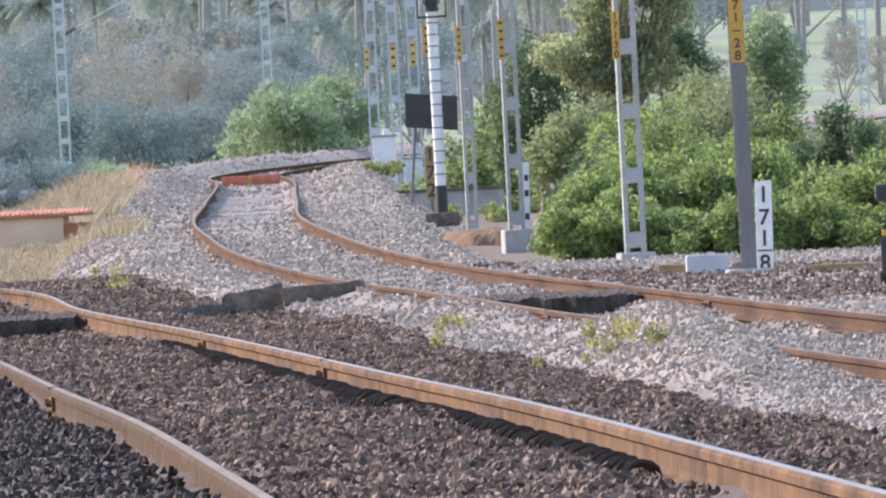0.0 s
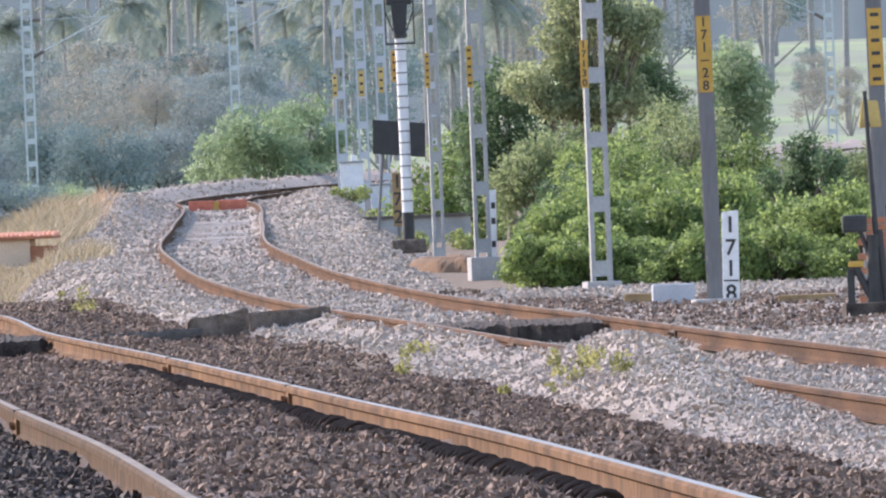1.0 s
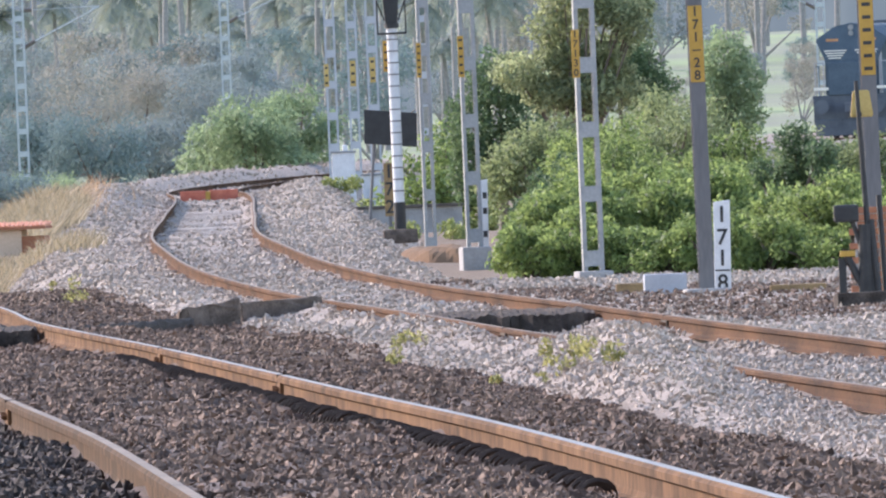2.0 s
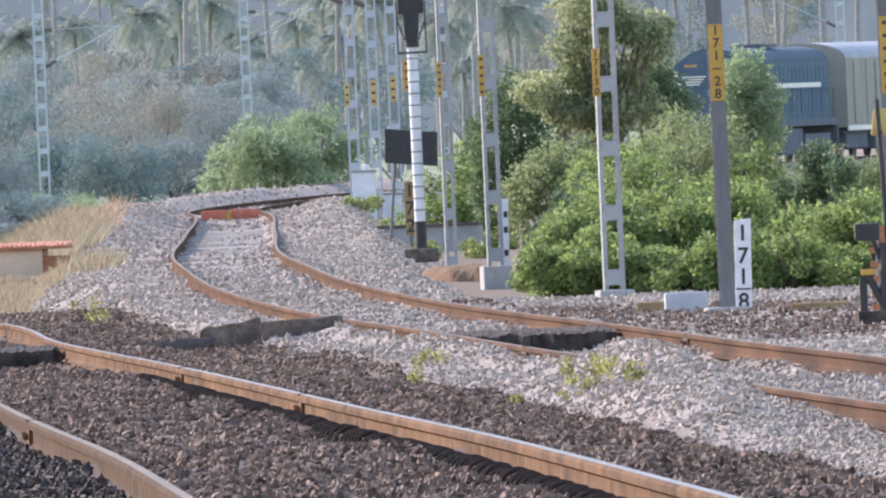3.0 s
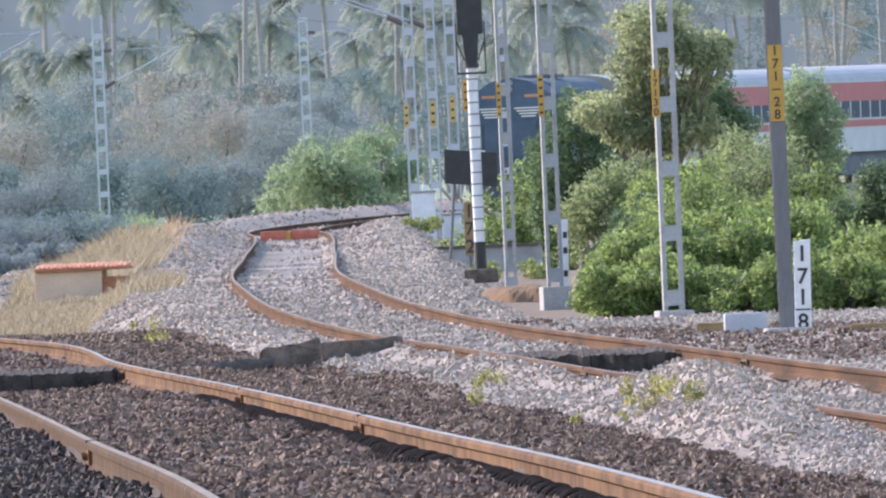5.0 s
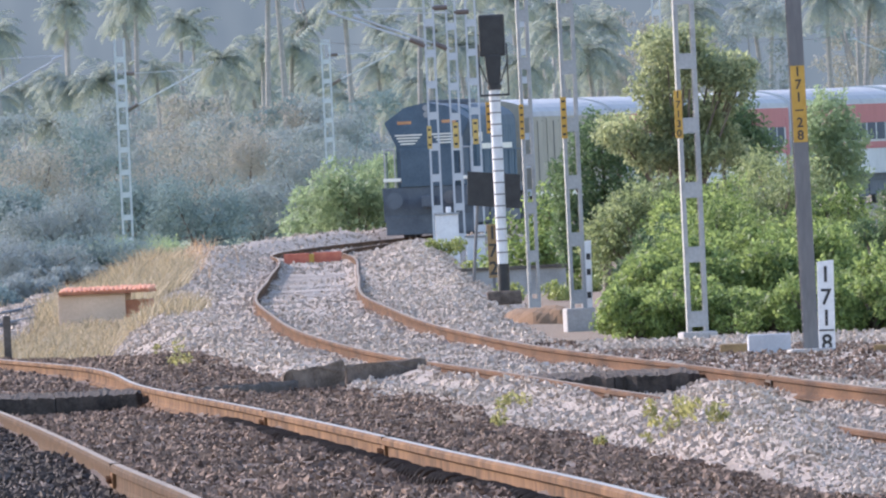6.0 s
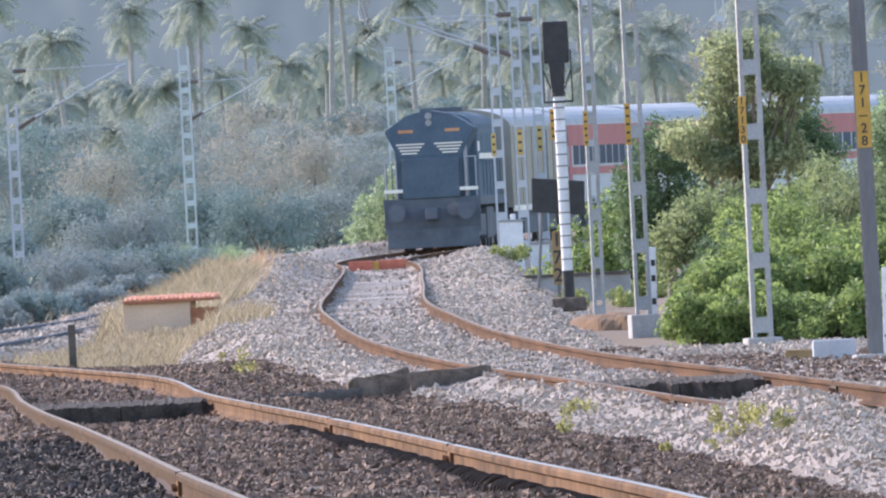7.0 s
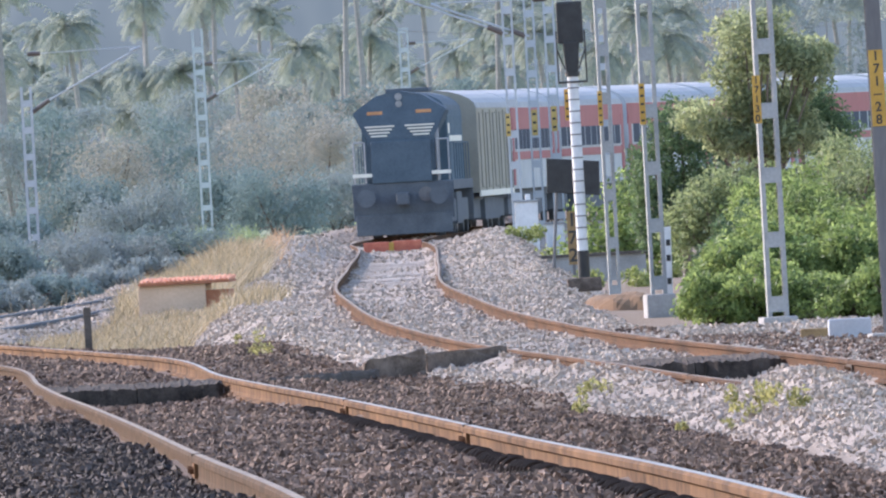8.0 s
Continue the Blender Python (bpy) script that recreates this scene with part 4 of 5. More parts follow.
def tile_hut():
    root = thing("trackside_hut", pose(-7.22, 150.0 * S, -1.02, 0, 0, -4), "small buff plastered hut with an orange clay tile roof", "hut")
    part("wall", boxes((-0.1, 0, 0.58, 1.15, 1.3, 1.16), bevel=0.02), M_PLASTER, root)
    # Shade under the roof's right end is put in as a brown block.
    part("shaded_side", boxes((0.62, -0.1, 0.5, 0.5, 1.0, 1.06), bevel=0.02), M_BRICK, root, "side wall with its shade put in as brown")
    part("roof_slab", boxes((0.12, 0, 1.175, 1.55, 1.5, 0.05), bevel=0.01), M_BRICK, root)
    bm = bmesh.new()
    bmesh.ops.create_cone(bm, cap_ends=True, segments=10, radius1=0.036, radius2=0.030, depth=0.5, matrix=pose(0, 0, 0, 90, 0, 0))
    me = bpy.data.meshes.new("tile")
    bm.to_mesh(me)
    bm.free()
    me.materials.append(M_TILE)
    for i in range(20):
        for j in range(3):
            ob = new("tile", me)
            ob.parent = root
            ob.matrix_basis = pose(-0.62 + 0.078 * i, -0.5 + 0.46 * j, 1.205 + 0.012 * j + random.uniform(-0.008, 0.008), 4, 0, random.uniform(-2, 2))


tile_hut()


# ---- plants ----
def leaf_cloud(name, blobs, n, size, mat, fold=0.35, up=0.0, skin=0.0):
    """Folded leaf blades spread through lumpy clumps, denser at their skins."""
    w = np.array([b[3] * b[5] + b[3] * b[4] for b in blobs])
    pick = RNG.choice(len(blobs), n, p=w / w.sum())
    B = np.array(blobs, float)[pick]
    d = RNG.normal(size=(n, 3))
    d /= np.linalg.norm(d, axis=1)[:, None]
    lump = 1 + 0.22 * np.sin(d[:, 0] * 7 + B[:, 0] * 3) * np.sin(d[:, 2] * 6 + B[:, 1]) + 0.18 * np.sin(d[:, 1] * 11 + B[:, 2] * 5)
    r = (0.45 + 0.6 * RNG.random(n) ** 0.6) * lump
    P = B[:, :3] + d * B[:, 3:6] * r[:, None]
    a = RNG.normal(size=(n, 3)) + np.array([0, 0, up])
    a /= np.linalg.norm(a, axis=1)[:, None]
    # skin: how far the blades lie along the surface of their clump
    b = np.cross(a, RNG.normal(size=(n, 3)) * (1 - skin) + d * skin * 2)
    b /= np.linalg.norm(b, axis=1)[:, None]
    c = np.cross(a, b)
    s = (size * RNG.uniform(0.6, 1.4, n))[:, None]
    v = np.stack([P - a * s, P + b * s * 0.42 + c * s * fold * 0.3, P + a * s, P - b * s * 0.42 + c * s * fold * 0.3], 1).reshape(-1, 3)
    f = np.arange(n * 4).reshape(-1, 4)
    return quads_mesh(name, v, f, mat)


def twigs(blobs, base, r):
    bm = bmesh.new()
    for b in blobs:
        p = Vector(base) + Vector((random.uniform(-0.1, 0.1), random.uniform(-0.1, 0.1), 0))
        q = Vector(b[:3])
        mid = (p + q) / 2 + Vector((random.uniform(-0.1, 0.1), random.uniform(-0.1, 0.1), 0.1))
        rod(bm, p, mid, r, r * 0.7, 6)
        rod(bm, mid, q, r * 0.7, r * 0.3, 6)
    return bm


def shrub(x, y, rx, top, n, leaf, mat, label, category="shrub", name="shrub", depth=1.0, lumps=14, skin=0.0, small=1.0, full=False):
    y *= S
    z = gz(x, y)
    root = thing(name, pose(x, y, z), label, category, "trackside growth")
    h = top - z
    blobs = []
    for i in range(lumps):
        u = random.uniform(-1, 1)
        hh = h * (1 - 0.35 * u * u) * random.uniform(0.12, 0.9)
        rr = random.uniform(0.30, 0.50) * min(rx, h) * small
        blobs.append((u * rx * 0.8, random.uniform(-depth, depth) * 0.7, max(rr * 0.5, min(hh, h - rr)), rr * 1.1, rr, rr))
    part("crown", leaf_cloud("crown", blobs, n, leaf, mat, skin=skin), mat, root)
    if category == "shrub":
        part("stem", twigs(blobs[:5] if full else blobs, (0, 0, 0), 0.02 + 0.012 * h), M_BARK, root)
    return root


def small_tree(x, y, blobs, n, leaf, mat, trunk_r, label):
    y *= S
    z = gz(x, y)
    root = thing("tree", pose(x, y, z), label, "tree", "trackside growth")
    bl = [(bx, by, bz - z, a, b, c) for bx, by, bz, a, b, c in blobs]
    low = min(b[2] for b in bl)
    bm = twigs(bl, (0, 0, low * 0.5), trunk_r * 0.6)
    rod(bm, (0, 0, 0), (0.05, 0, low * 0.7), trunk_r, trunk_r * 0.75, 10)
    part("trunk", bm, M_BARK, root)
    part("crown", leaf_cloud("crown", bl, n, leaf, mat), mat, root)
    return root


def trackside_growth():
    bright = "bright green creeper-covered shrub beside the ballast"
    dark = "dark green dense shrub in the trackside thicket"
    olive = "dull olive shrub in the trackside thicket"
    rows = [
        (1.66, 118, 0.50, 0.80, 4600, 0.066, M_BUSH, bright), (2.12, 116.5, 0.8, 0.95, 7000, 0.068, M_BUSH, bright), (2.9, 117, 0.9, 1.1, 7600, 0.068, M_BUSH, bright),
        (3.8, 116.5, 0.9, 1.0, 7600, 0.068, M_BUSH, bright), (4.7, 116, 0.9, 0.75, 7200, 0.068, M_BUSH, bright), (5.6, 115.5, 0.9, 0.9, 6600, 0.068, M_BUSH, bright), (6.5, 115, 0.9, 0.95, 5200, 0.068, M_BUSH, bright),
        (1.98, 126, 0.7, 1.35, 7000, 0.055, M_BUSH_DARK, dark), (2.6, 127, 1.0, 1.75, 9000, 0.055, M_BUSH, bright), (3.5, 126, 1.0, 1.95, 9600, 0.055, M_OLIVE, olive),
        (4.45, 125, 0.85, 1.55, 8200, 0.055, M_BUSH, bright), (5.1, 120, 0.72, 1.62, 9500, 0.055, M_BUSH_DARK, dark), (6.3, 122, 1.0, 1.60, 7600, 0.055, M_OLIVE, olive),
        *[(1.42 + 0.60 * k, 114.2 - 0.10 * k, 0.55, 0.42 + 0.22 * math.sin(k * 1.9), 3000, 0.06, M_BUSH, "low green creeper at the ballast edge") for k in range(10)],
        (3.9, 133, 1.2, 2.15, 8200, 0.058, M_OLIVE, olive), (2.1, 138, 1.2, 2.0, 7600, 0.06, M_OLIVE, olive), (5.6, 134, 1.2, 1.6, 6000, 0.06, M_OLIVE, olive), (3.0, 123, 1.2, 1.45, 8000, 0.055, M_BUSH, bright), (4.2, 121.5, 0.8, 1.1, 6500, 0.055, M_BUSH, bright),
    ]
    for x, y, rx, top, n, leaf, mat, lab in rows:
        shrub(x, y, rx, top, int(n * 1.9), leaf * 0.62, mat, lab, lumps=26, small=0.72, skin=0.25)
    rnd = random.Random(3)
    airy = []
    for k in range(46):
        u = rnd.random()
        wide = 0.35 + 0.85 * math.sin(math.pi * (0.12 + 0.80 * u)) ** 0.8
        r = rnd.uniform(0.22, 0.40)
        airy.append((rnd.uniform(-1, 1) * wide, rnd.uniform(-0.6, 0.6), 4.05 - 2.3 * u, r * 1.2, r, r * 0.85))
    small_tree(2.75, 150, airy, 21000, 0.052, M_TREE, 0.055, "slender olive-green tree rising from the thicket")
    small_tree(1.45, 155, [(0, 0, 2.35, 0.55, 0.6, 0.5), (-0.5, 0, 1.6, 0.5, 0.5, 0.6), (0.5, 0, 1.7, 0.5, 0.6, 0.6), (0.1, 0, 1.0, 0.7, 0.6, 0.6), (-0.6, 0, 0.8, 0.35, 0.4, 0.5)], 13000, 0.046, M_BUSH_DARK, 0.08, "dark green leafy small tree in the thicket")
    small_tree(3.75, 158, [(0, 0, 2.5, 0.6, 0.5, 0.5), (0.4, 0, 2.0, 0.5, 0.5, 0.5)], 7000, 0.046, M_BUSH_DARK, 0.08, "dark green leafy small tree in the thicket")
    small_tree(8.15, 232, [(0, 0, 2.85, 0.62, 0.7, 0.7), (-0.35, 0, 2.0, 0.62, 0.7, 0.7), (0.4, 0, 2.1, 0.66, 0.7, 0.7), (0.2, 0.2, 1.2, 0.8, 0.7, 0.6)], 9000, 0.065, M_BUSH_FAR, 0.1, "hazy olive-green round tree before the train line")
    for x, y, s, n in ((-0.2, 172, 0.45, 500), (-1.0, 186, 0.6, 700), (-1.7, 193, 0.7, 800), (0.6, 170, 0.5, 600), (-0.75, 184, 0.5, 500), (0.25, 182, 0.7, 900), (1.0, 178, 0.6, 900)):
        shrub(x, y, s, gz(x, y * S) + 0.38, n, 0.05, M_GRASS_GREEN, "yellow-green weeds beside the far ballast", "weeds", "weed", 0.5, 6)
    shrub(0.55, 195, 1.2, 1.7, 4500, 0.08, M_BUSH, "yellow-green shrub behind the signal", depth=1.5)
    # weeds in the pale ballast
    for x, y, h, n in ((-0.14, 75.4, 0.34, 120), (1.04, 67.6, 0.38, 140), (0.98, 67.9, 0.24, 70), (1.27, 64.8, 0.40, 130), (-0.30, 75.0, 0.12, 50), (0.52, 68.0, 0.10, 40), (-4.1, 103, 0.35, 120), (-5.1, 122, 0.15, 60), (2.1, 67, 0.1, 40)):
        shrub(x, y, h * 0.45, gz(x, y * S) + h, n, 0.030, M_WEED, "small yellow-green weed growing in the ballast", "weed", "weed", 0.1, 5)


trackside_growth()


def grass(name, P, h, mat, label):
    n = len(P)
    ang = RNG.uniform(0, 2 * math.pi, n)
    w = 0.005 + 0.006 * RNG.random(n)
    lean = RNG.normal(0, 0.45, (n, 2)) + np.array([0.12, 0])
    hh = h * RNG.uniform(0.5, 1.3, n)
    dx = np.stack([np.cos(ang), np.sin(ang), np.zeros(n)], -1) * w[:, None]
    mid = P + np.stack([lean[:, 0] * hh * 0.4, lean[:, 1] * hh * 0.4, hh * 0.6], -1)
    tip = P + np.stack([lean[:, 0] * hh, lean[:, 1] * hh, hh], -1)
    v = np.stack([P - dx, P + dx, mid + dx * 0.8, mid - dx * 0.8, tip + dx * 0.3, tip - dx * 0.3], 1).reshape(-1, 3)
    k = (np.arange(n) * 6)[:, None]
    f = np.concatenate([np.array([[0, 1, 2, 3]]) + k, np.array([[3, 2, 4, 5]]) + k])
    tagged(new(name, quads_mesh(name, v, f, mat)), label, "grass", kind="stuff")


def grass_banks():
    n = 70000
    x, y = RNG.normal(-7.2, 1.3, n), S * RNG.uniform(118, 205, n)
    e, a, b = levels(x, y)
    keep = (e > a - 0.05) & (e > b - 0.10) & (x < -5.2)
    keep &= ~((np.abs(x + 7.2) < 0.85) & (np.abs(y - 150 * S) < 1.2))
    x, y = x[keep], y[keep]
    grass("dry_grass_bank", np.stack([x, y, ground_z(x, y) - 0.02], -1), np.where(y > 152 * S, 0.32, np.where((y > 138 * S) & (x < -6.3), 0.12, 0.22)) * (0.75 + 0.9 * (0.5 + hash_noise(x, y, 1.1))), M_GRASS, "dry straw-coloured grass on the bank between tracks")
    m = 6000
    x, y = RNG.normal(-8.0, 0.5, m), S * RNG.uniform(176, 193, m)
    grass("reddish_grass", np.stack([x, y, ground_z(x, y) - 0.02], -1), np.full(m, 0.32), M_GRASS_RED, "reddish seed-headed dry grass on top of the bank")
    m = 9000
    x, y = RNG.uniform(-9.5, -5.2, m), S * RNG.uniform(112, 135, m)
    e, a, b = levels(x, y)
    keep = (e > a - 0.03) & (e > b - 0.03)
    x, y = x[keep], y[keep]
    grass("green_grass_patch", np.stack([x, y, ground_z(x, y) - 0.02], -1), np.full(len(x), 0.16), M_GRASS_GREEN, "patchy yellow-green grass at the ballast foot")


grass_banks()


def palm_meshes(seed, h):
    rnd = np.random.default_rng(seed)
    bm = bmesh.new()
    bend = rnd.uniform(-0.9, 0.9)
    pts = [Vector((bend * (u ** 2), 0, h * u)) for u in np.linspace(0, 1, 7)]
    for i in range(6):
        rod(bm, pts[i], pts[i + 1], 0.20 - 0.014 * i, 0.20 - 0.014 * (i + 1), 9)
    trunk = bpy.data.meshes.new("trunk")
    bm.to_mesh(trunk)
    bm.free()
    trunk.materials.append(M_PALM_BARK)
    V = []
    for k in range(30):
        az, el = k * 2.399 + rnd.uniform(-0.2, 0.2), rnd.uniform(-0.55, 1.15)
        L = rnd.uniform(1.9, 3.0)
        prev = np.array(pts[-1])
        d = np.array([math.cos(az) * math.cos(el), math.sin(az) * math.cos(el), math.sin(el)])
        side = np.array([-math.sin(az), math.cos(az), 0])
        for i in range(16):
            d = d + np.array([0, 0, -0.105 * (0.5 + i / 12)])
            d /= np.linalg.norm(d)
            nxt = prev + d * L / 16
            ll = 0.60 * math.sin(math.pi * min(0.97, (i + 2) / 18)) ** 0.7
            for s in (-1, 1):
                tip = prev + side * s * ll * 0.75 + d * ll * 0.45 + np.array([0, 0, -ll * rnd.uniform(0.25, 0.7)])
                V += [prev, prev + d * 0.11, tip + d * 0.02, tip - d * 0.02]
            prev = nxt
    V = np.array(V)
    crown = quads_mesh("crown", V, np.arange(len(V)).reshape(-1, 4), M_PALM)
    return trunk, crown


def far_woods():
    protos = []
    for i, h in enumerate((10.5, 14.0, 8.0)):
        t, c = palm_meshes(11 + i, h)
        root = thing("palm_tree", pose(-30 + 14 * i, 560 * S, 0), "hazy coconut palm with drooping fronds in the far grove", "palm tree", "far palm grove")
        part("trunk", t, None, root)
        part("crown", c, None, root)
        protos.append(root)
    for k in range(165):
        y = random.uniform(450, 720)
        x = random.uniform(-0.068, 0.062) * y
        if x > 5 and k % 5:
            continue
        copy_thing(protos[k % 3], pose(x, y * S, gz(x, y * S) - random.uniform(0, 2.5), 0, 0, random.uniform(0, 360)))
    for i, root in enumerate(protos):
        x, y = (-0.058, -0.026, -0.047)[i] * 450, 450
        root.matrix_basis = pose(x, y * S, gz(x, y * S), 0, 0, 40 * i)
    rnd = random.Random(5)
    # broadleaf trees: one build per kind, copied about
    kinds = []
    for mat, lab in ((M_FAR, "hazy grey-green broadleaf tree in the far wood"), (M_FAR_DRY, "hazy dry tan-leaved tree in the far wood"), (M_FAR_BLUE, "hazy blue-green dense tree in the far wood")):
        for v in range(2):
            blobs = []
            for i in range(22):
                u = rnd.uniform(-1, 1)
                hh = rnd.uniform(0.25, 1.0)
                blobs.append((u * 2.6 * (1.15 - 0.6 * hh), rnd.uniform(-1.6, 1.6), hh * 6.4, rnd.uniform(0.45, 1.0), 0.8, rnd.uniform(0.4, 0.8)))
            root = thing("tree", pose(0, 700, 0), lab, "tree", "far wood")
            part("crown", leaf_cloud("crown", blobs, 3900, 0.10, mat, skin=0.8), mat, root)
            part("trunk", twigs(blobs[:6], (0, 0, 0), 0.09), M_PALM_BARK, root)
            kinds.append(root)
    spots = []
    for k in range(26):
        spots.append((rnd.uniform(-0.068, -0.012), rnd.uniform(385, 430), rnd.choice((0, 0, 1, 1, 4, 5, 2, 3)), rnd.uniform(0.6, 1.0)))
    for k in range(20):
        spots.append((rnd.uniform(-0.070, 0.064), rnd.uniform(560, 700), rnd.choice((0, 1, 2, 3, 4, 5)), rnd.uniform(0.9, 1.7)))
    for k in range(14):
        spots.append((rnd.uniform(0.018, 0.062), rnd.uniform(470, 540), rnd.choice((0, 2, 4)), rnd.uniform(0.35, 0.6)))
    for b, y, kind, s in spots:
        x = b * y
        ob = copy_thing(kinds[kind], pose(x, y * S, gz(x, y * S) - 0.2, 0, 0, rnd.uniform(0, 360)))
        ob.scale = (s, s, s)
    for i, root in enumerate(kinds):
        x, y = (-0.060 + 0.011 * i) * 400, 400 + 5 * i
        root.matrix_basis = pose(x, y * S, gz(x, y * S) - 0.2)
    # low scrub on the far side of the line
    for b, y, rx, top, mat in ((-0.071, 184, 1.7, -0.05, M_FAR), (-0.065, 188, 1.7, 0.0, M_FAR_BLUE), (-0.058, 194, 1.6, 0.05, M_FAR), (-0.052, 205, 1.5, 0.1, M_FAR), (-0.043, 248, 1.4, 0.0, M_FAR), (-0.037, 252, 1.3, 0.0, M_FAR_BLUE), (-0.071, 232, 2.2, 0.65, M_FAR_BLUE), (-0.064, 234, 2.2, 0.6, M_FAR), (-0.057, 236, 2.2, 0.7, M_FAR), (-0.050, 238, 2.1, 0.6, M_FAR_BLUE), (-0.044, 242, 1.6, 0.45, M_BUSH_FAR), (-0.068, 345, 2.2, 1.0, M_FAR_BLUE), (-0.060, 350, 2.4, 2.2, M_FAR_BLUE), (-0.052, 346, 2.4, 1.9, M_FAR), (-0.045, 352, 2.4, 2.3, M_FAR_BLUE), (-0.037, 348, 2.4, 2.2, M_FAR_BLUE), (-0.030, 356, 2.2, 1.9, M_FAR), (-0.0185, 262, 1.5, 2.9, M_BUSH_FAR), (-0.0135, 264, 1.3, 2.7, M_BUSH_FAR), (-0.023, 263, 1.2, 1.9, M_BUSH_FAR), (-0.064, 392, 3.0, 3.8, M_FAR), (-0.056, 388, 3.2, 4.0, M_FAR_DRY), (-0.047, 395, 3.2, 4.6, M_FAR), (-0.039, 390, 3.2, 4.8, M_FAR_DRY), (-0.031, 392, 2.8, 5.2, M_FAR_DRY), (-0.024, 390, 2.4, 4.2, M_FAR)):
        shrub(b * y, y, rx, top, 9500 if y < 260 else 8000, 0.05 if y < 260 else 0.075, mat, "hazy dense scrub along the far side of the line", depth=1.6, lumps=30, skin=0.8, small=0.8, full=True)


far_woods()


# ---- train ----
def coach_body(root, L, w, z0, z1, side_mats, ends=0.3):
    """Side walls with a rounded roof, as a swept tube section."""
    arc = [(math.cos(a) * w / 2, math.sin(a)) for a in np.linspace(0, math.pi, 13)]
    prof = [(-w / 2, z0), (w / 2, z0)] + [(x, z1 + 0.55 * s) for x, s in arc]
    v, f, idx = [], [], []
    k = len(prof)
    for i, y in enumerate((ends, L - ends)):
        v += [(x, y, z) for x, z in prof]
    for j in range(k):
        f.append((j, (j + 1) % k, (j + 1) % k + k, j + k))
        idx.append(1 if 2 <= j < k - 1 else 0)
    f += [tuple(range(k - 1, -1, -1)), tuple(range(k, 2 * k))]
    idx += [0, 0]
    return mesh_of("body", v, f, side_mats, index=idx)


def bogie(root, y, wheels, base):
    b = part("bogie", boxes((-1.0, y, 0.55, 0.16, base + 1.0, 0.28), (1.0, y, 0.55, 0.16, base + 1.0, 0.28), (0, y, 0.6, 2.0, 0.5, 0.25), bevel=0.02), M_UNDER, root)
    for i in range(wheels):
        yy = y - base / 2 + base * i / (wheels - 1)
        part("wheelset", rods(((-0.92, yy, 0.46), (-0.78, yy, 0.46), 0.46), ((0.78, yy, 0.46), (0.92, yy, 0.46), 0.46), ((-0.8, yy, 0.46), (0.8, yy, 0.46), 0.08), seg=20), M_UNDER, b)


def locomotive():
    root = thing("locomotive", pose(0, 300, 0), "dark teal diesel locomotive with pale chevron stripes", "locomotive")
    L = 17.5
    part("frame", boxes((0, L / 2, 1.36, 2.75, L - 0.7, 0.26), (0, 0.42, 0.98, 2.72, 0.16, 1.0), (0, L - 0.42, 0.98, 2.72, 0.16, 1.0), bevel=0.02), M_UNDER, root)
    part("fuel_tank", boxes((0, L / 2, 0.72, 2.5, 4.2, 0.9), bevel=0.08), M_UNDER, root)
    for s in (-1, 1):
        part("nose_rail", rods(((s * 1.28, 0.42, 1.5), (s * 1.28, 0.42, 2.62), 0.022), ((s * 0.98, 0.42, 1.5), (s * 0.98, 0.42, 2.62), 0.022), ((s * 1.28, 0.42, 2.62), (s * 0.98, 0.42, 2.62), 0.022), seg=8), M_ROOF, root, "pale grab rail")
        part("bogie_skirt", boxes((s * 1.18, 3.6, 0.66, 0.10, 5.0, 0.62), bevel=0.05), M_UNDER, root)
        part("bogie_skirt", boxes((s * 1.18, L - 3.6, 0.66, 0.10, 5.0, 0.62), bevel=0.05), M_UNDER, root)
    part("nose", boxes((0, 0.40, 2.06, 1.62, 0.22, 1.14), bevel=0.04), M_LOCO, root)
    # Pale strip that paints in the sunlit edge of the cab side.
    part("cab_lit_edge", boxes((0.985, 0.62, 2.30, 0.10, 0.16, 1.60), bevel=0.02), M_ROOF, root, "pale strip for the lit cab corner")
    part("cowcatcher", boxes((0, 0.3, 0.36, 2.6, 0.14, 0.56), bevel=0.04), M_UNDER, root)
    bogie(root, 3.6, 3, 3.6)
    bogie(root, L - 3.6, 3, 3.6)
    # cab with eaves wider than its waist
    bm = bmesh.new()
    rows = []
    for y in (0.45, 3.9):
        rows.append([bm.verts.new((x, y + (0.18 if z > 3.3 else 0.0) * (1 if y < 2 else -1), z)) for x, z in ((-0.93, 1.49), (-0.93, 2.72), (-1.27, 3.42), (-0.62, 3.86), (0.0, 3.98), (0.62, 3.86), (1.27, 3.42), (0.93, 2.72), (0.93, 1.49))])
    for j in range(9):
        bm.faces.new((rows[0][j], rows[0][(j + 1) % 9], rows[1][(j + 1) % 9], rows[1][j]))
    bm.faces.new(rows[0][::-1]), bm.faces.new(rows[1])
    bmesh.ops.recalc_face_normals(bm, faces=bm.faces)
    bmesh.ops.bevel(bm, geom=list(bm.edges), offset=0.03, segments=2, affect="EDGES")
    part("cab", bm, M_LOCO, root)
    for s in (-1, 1):
        part("number_panel", boxes((s * 0.66, 0.57, 3.40, 0.42, 0.06, 0.09), bevel=0.01), M_ORANGE, root, "dull orange number panel over the cab front")
        for i in range(4):
            wd = 0.80 - 0.12 * i
            part("stripe", boxes((s * (0.94 - 0.05 * i - wd / 2), 0.435, 3.03 - 0.085 * i, wd, 0.03, 0.042), bevel=0.004), M_CREAM_STRIPE, root, "pale chevron stripe")
        part("running_board_edge", boxes((s * 1.02, 0.33, 1.72, 0.62, 0.05, 0.10), bevel=0.01), M_CREAM_STRIPE, root, "pale painted step edge")
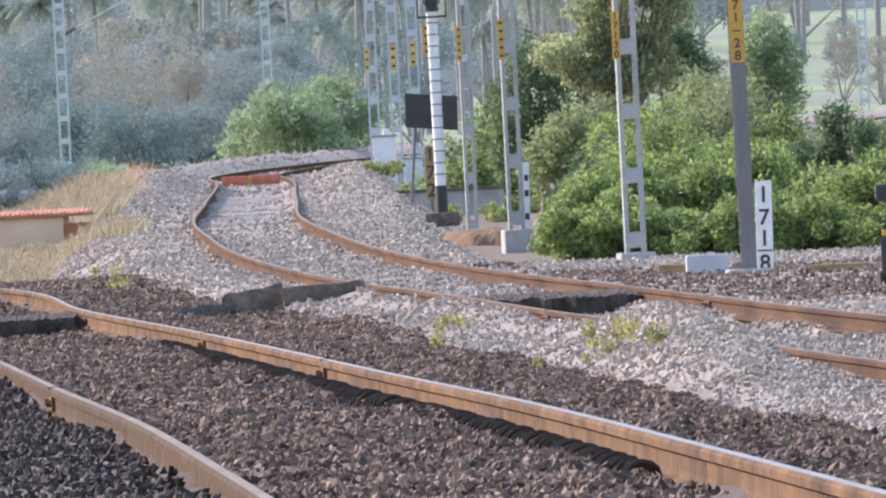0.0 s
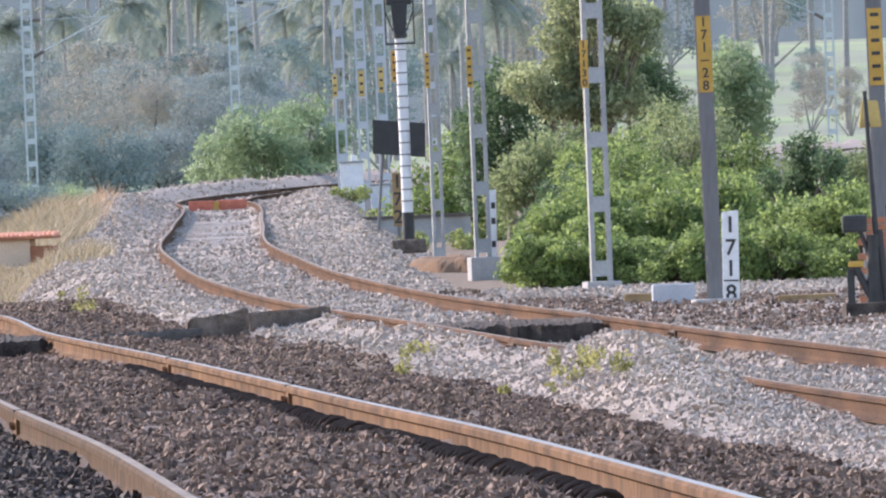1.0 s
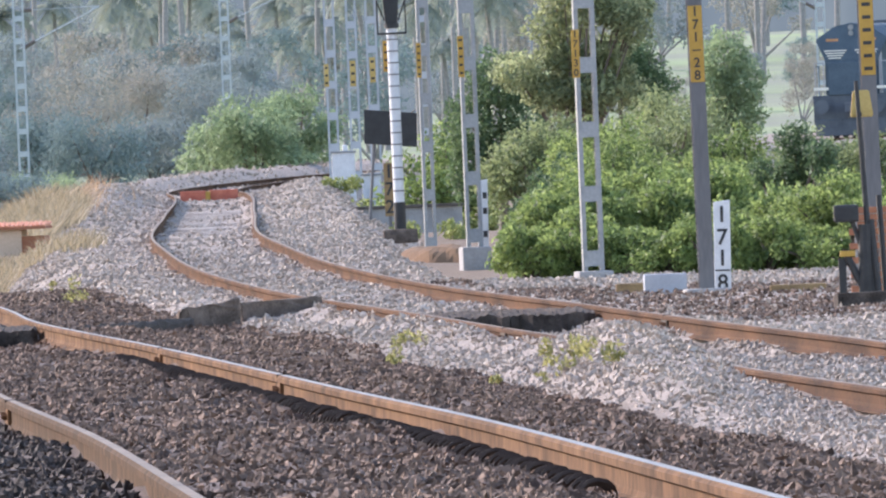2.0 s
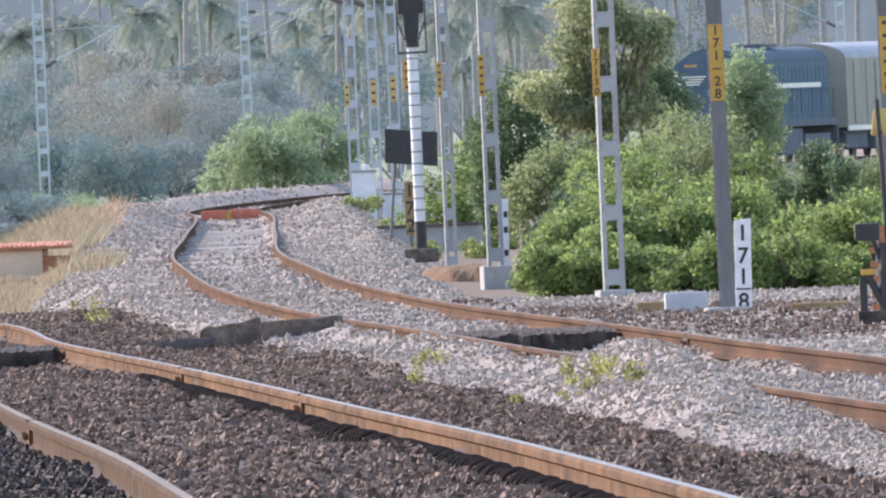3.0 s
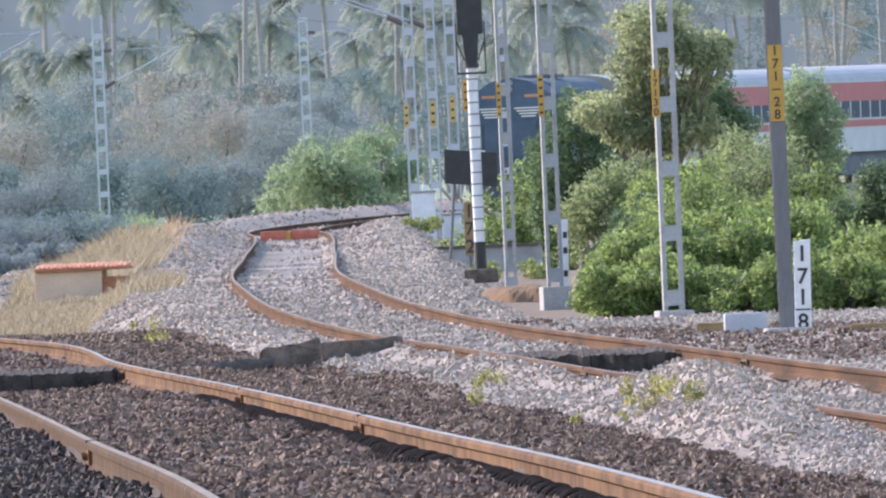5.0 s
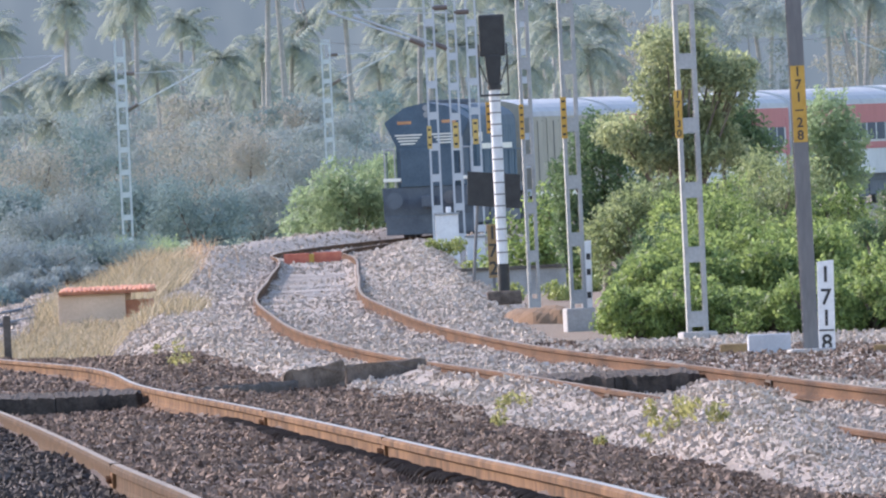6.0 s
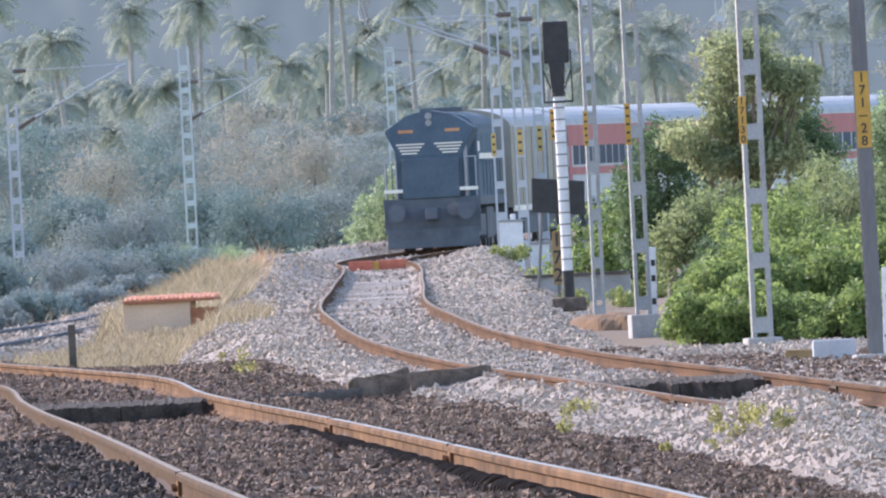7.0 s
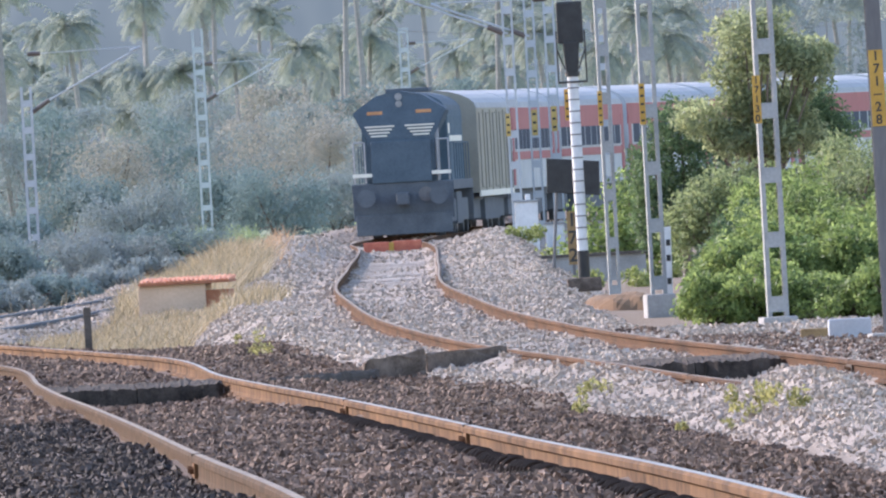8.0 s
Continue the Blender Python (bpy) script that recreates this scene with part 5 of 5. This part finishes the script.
        part("buffer", rods(((s * 0.98, 0.34, 1.1), (s * 0.98, -0.15, 1.1), 0.13), ((s * 0.98, -0.15, 1.1), (s * 0.98, -0.2, 1.1), 0.25), seg=18), M_UNDER, root)
        part("handrail", rods(*[((s * 1.30, y, 1.5), (s * 1.30, y, 2.5), 0.018) for y in (0.5, 1.3, 4.5, 6.5, 8.5, 10.5, 12.5, 14.5, 16.8)], ((s * 1.30, 0.5, 2.5), (s * 1.30, 1.4, 2.5), 0.018), ((s * 1.30, 4.4, 2.5), (s * 1.30, 16.8, 2.5), 0.018), seg=6), M_LOCO_SIDE, root)
        for i in range(16):
            part("hood_door", boxes((s * 1.16, 4.5 + 0.77 * i, 2.5, 0.03, 0.66, 1.5), bevel=0.01), M_LOCO_SIDE, root)
        part("side_stripe", boxes((s * 1.182, 10.0, 2.62, 0.02, 10.0, 0.16), bevel=0.004), M_CREAM_STRIPE, root)
        part("side_plate", boxes((s * 1.17, 4.9, 2.9, 0.02, 1.2, 0.28), bevel=0.004), M_CREAM_STRIPE, root)
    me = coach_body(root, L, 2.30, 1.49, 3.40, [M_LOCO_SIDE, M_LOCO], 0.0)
    ob = part("long_hood", me, None, root)
    ob.matrix_basis = Matrix.Translation((0, 3.8, 0)) @ Matrix.Diagonal((1, (L - 4.4) / L, 1, 1))
    part("headlight", rods(((0, 0.55, 3.82), (0, 0.75, 3.82), 0.10), ((0, 0.55, 3.62), (0, 0.75, 3.62), 0.09), seg=20), M_GALV, root, "twin pale headlight housing")
    part("roof_vent", boxes((0, 9.0, 4.0, 1.2, 2.2, 0.12), bevel=0.03), M_UNDER, root)
    part("cowl_ring", rods(((0.62, 0.34, 1.15), (0.62, 0.31, 1.15), 0.20), seg=20), M_POLE, root)
    part("coupler", boxes((0, 0.1, 1.05, 0.34, 0.7, 0.34), bevel=0.06), M_UNDER, root)
    return root


def coach(kind):
    L = 22.2
    if kind == "van":
        root = thing("coach", pose(0, 330, 0), "cream parcel van with sliding doors and silver roof", "railway coach", "coaches of the train")
        part("body", coach_body(root, L, 3.0, 1.05, 3.35, [M_CREAM, M_ROOF]), None, root)
        for s in (-1, 1):
            for i in range(5):
                part("door", boxes((s * 1.51, 2.4 + 4.3 * i, 2.2, 0.03, 1.3, 2.0), bevel=0.01), M_CREAM, root, "cream sliding door")
                for e in (-0.68, 0.68):
                    part("door_gap", boxes((s * 1.512, 2.4 + 4.3 * i + e, 2.2, 0.02, 0.07, 2.05), bevel=0.004), M_POLE, root, "dark door gap")
                part("rib", boxes((s * 1.51, 4.2 + 4.3 * i, 2.2, 0.04, 0.10, 2.2), bevel=0.01), M_CREAM, root)
            part("sole_bar", boxes((s * 1.5, L / 2, 1.02, 0.06, L - 0.7, 0.16), bevel=0.01), M_CREAM_STRIPE, root)
    else:
        root = thing("coach", pose(0, 360, 0), "red and grey passenger coach with dark windows and silver roof", "railway coach", "coaches of the train")
        part("body", coach_body(root, L, 3.0, 1.05, 3.35, [M_COACH_GREY, M_ROOF]), None, root)
        for s in (-1, 1):
            part("upper_band", boxes((s * 1.505, L / 2, 3.02, 0.03, L - 0.8, 0.62), bevel=0.008), M_COACH_RED, root, "red upper band")
            part("window_band", boxes((s * 1.503, L / 2, 2.42, 0.025, L - 0.8, 0.60), bevel=0.008), M_COACH_GREY, root)
            part("lower_band", boxes((s * 1.505, L / 2, 1.98, 0.03, L - 0.8, 0.22), bevel=0.008), M_COACH_RED, root, "red stripe under the windows")
            for i in range(10):
                part("window", boxes((s * 1.512, 2.6 + 1.9 * i, 2.44, 0.03, 1.62, 0.56), bevel=0.02), M_GLASS, root)
            for y in (0.9, L - 0.9):
                part("door", boxes((s * 1.512, y, 2.1, 0.03, 0.75, 1.9), bevel=0.01), M_COACH_RED, root)
    part("underframe", boxes((0, L / 2, 0.95, 2.6, L - 1.2, 0.22), (0, L / 2, 0.60, 2.7, 9.5, 0.62), bevel=0.03), M_UNDER, root)
    for y in (3.4, L - 3.4):
        part("bogie_skirt", boxes((0, y, 0.62, 2.5, 4.2, 0.56), bevel=0.05), M_UNDER, root)
    part("gangway", boxes((0, 0.15, 2.2, 1.1, 0.4, 2.1), (0, L - 0.15, 2.2, 1.1, 0.4, 2.1), bevel=0.05), M_UNDER, root)
    bogie(root, 3.4, 2, 2.6)
    bogie(root, L - 3.4, 2, 2.6)
    return root


LINE_Y = S * np.arange(150, 500, 0.5)
LINE_X = x_far(LINE_Y)
LINE_Z = z_far(LINE_Y)
LINE_S = np.concatenate([[0], np.cumsum(np.hypot(np.diff(LINE_X), np.diff(LINE_Y)))])
FRONT_S = float(np.interp(233 * S, LINE_Y, LINE_S))
SPEED = 31.5


def on_line(s):
    return Vector((float(np.interp(s, LINE_S, LINE_X)), float(np.interp(s, LINE_S, LINE_Y)), float(np.interp(s, LINE_S, LINE_Z))))


def train_rows(back, length):
    rows = []
    for t in [0.5 * i for i in range(17)]:
        s = FRONT_S + (8.0 - t) * SPEED + back
        a, b = on_line(s + length * 0.18), on_line(s + length * 0.82)
        d = b - a
        yaw = math.degrees(math.atan2(-d.x, d.y))
        f = a - d.normalized() * length * 0.18
        rows.append((t, pose(f.x, f.y, a.z, 0, 0, yaw)))
    return rows


LOCO = locomotive()
LOCO.scale = (0.98, 1.0, 0.975)
VAN = coach("van")
RED = coach("red")
TRAIN = [(LOCO, 0.0, 17.5), (VAN, 17.8, 22.2), (RED, 40.3, 22.2)]
for k in range(5):
    TRAIN.append((copy_thing(RED, pose(0, 380 + 23 * k, 0)), 62.8 + 22.5 * k, 22.2))


# ---- overhead wires ----
def wires():
    for off, z0, lab in ((0.0, 5.5, "contact wire"), (0.0, 6.6, "messenger wire")):
        cu = bpy.data.curves.new("wire", "CURVE")
        cu.dimensions, cu.bevel_depth, cu.bevel_resolution = "3D", 0.009, 1
        cu.materials.append(M_POLE)
        sp = cu.splines.new("POLY")
        ys = np.arange(180, 1300, 9.0)
        sp.points.add(len(ys) - 1)
        for p, y in zip(sp.points, ys):
            sag = 0.0 if z0 < 6 else -0.7 * (1 - (2 * ((y % 54) / 54) - 1) ** 2)
            p.co = (float(x_far(y)) + off, y, z0 + float(z_far(y)) + sag, 1)
        tagged(new("overhead_wire", cu), "thin dark overhead " + lab + " above the far track", "overhead wire")


wires()


def motions():
    for ob, back, length in TRAIN:
        walk(ob, train_rows(back, length))


motions()
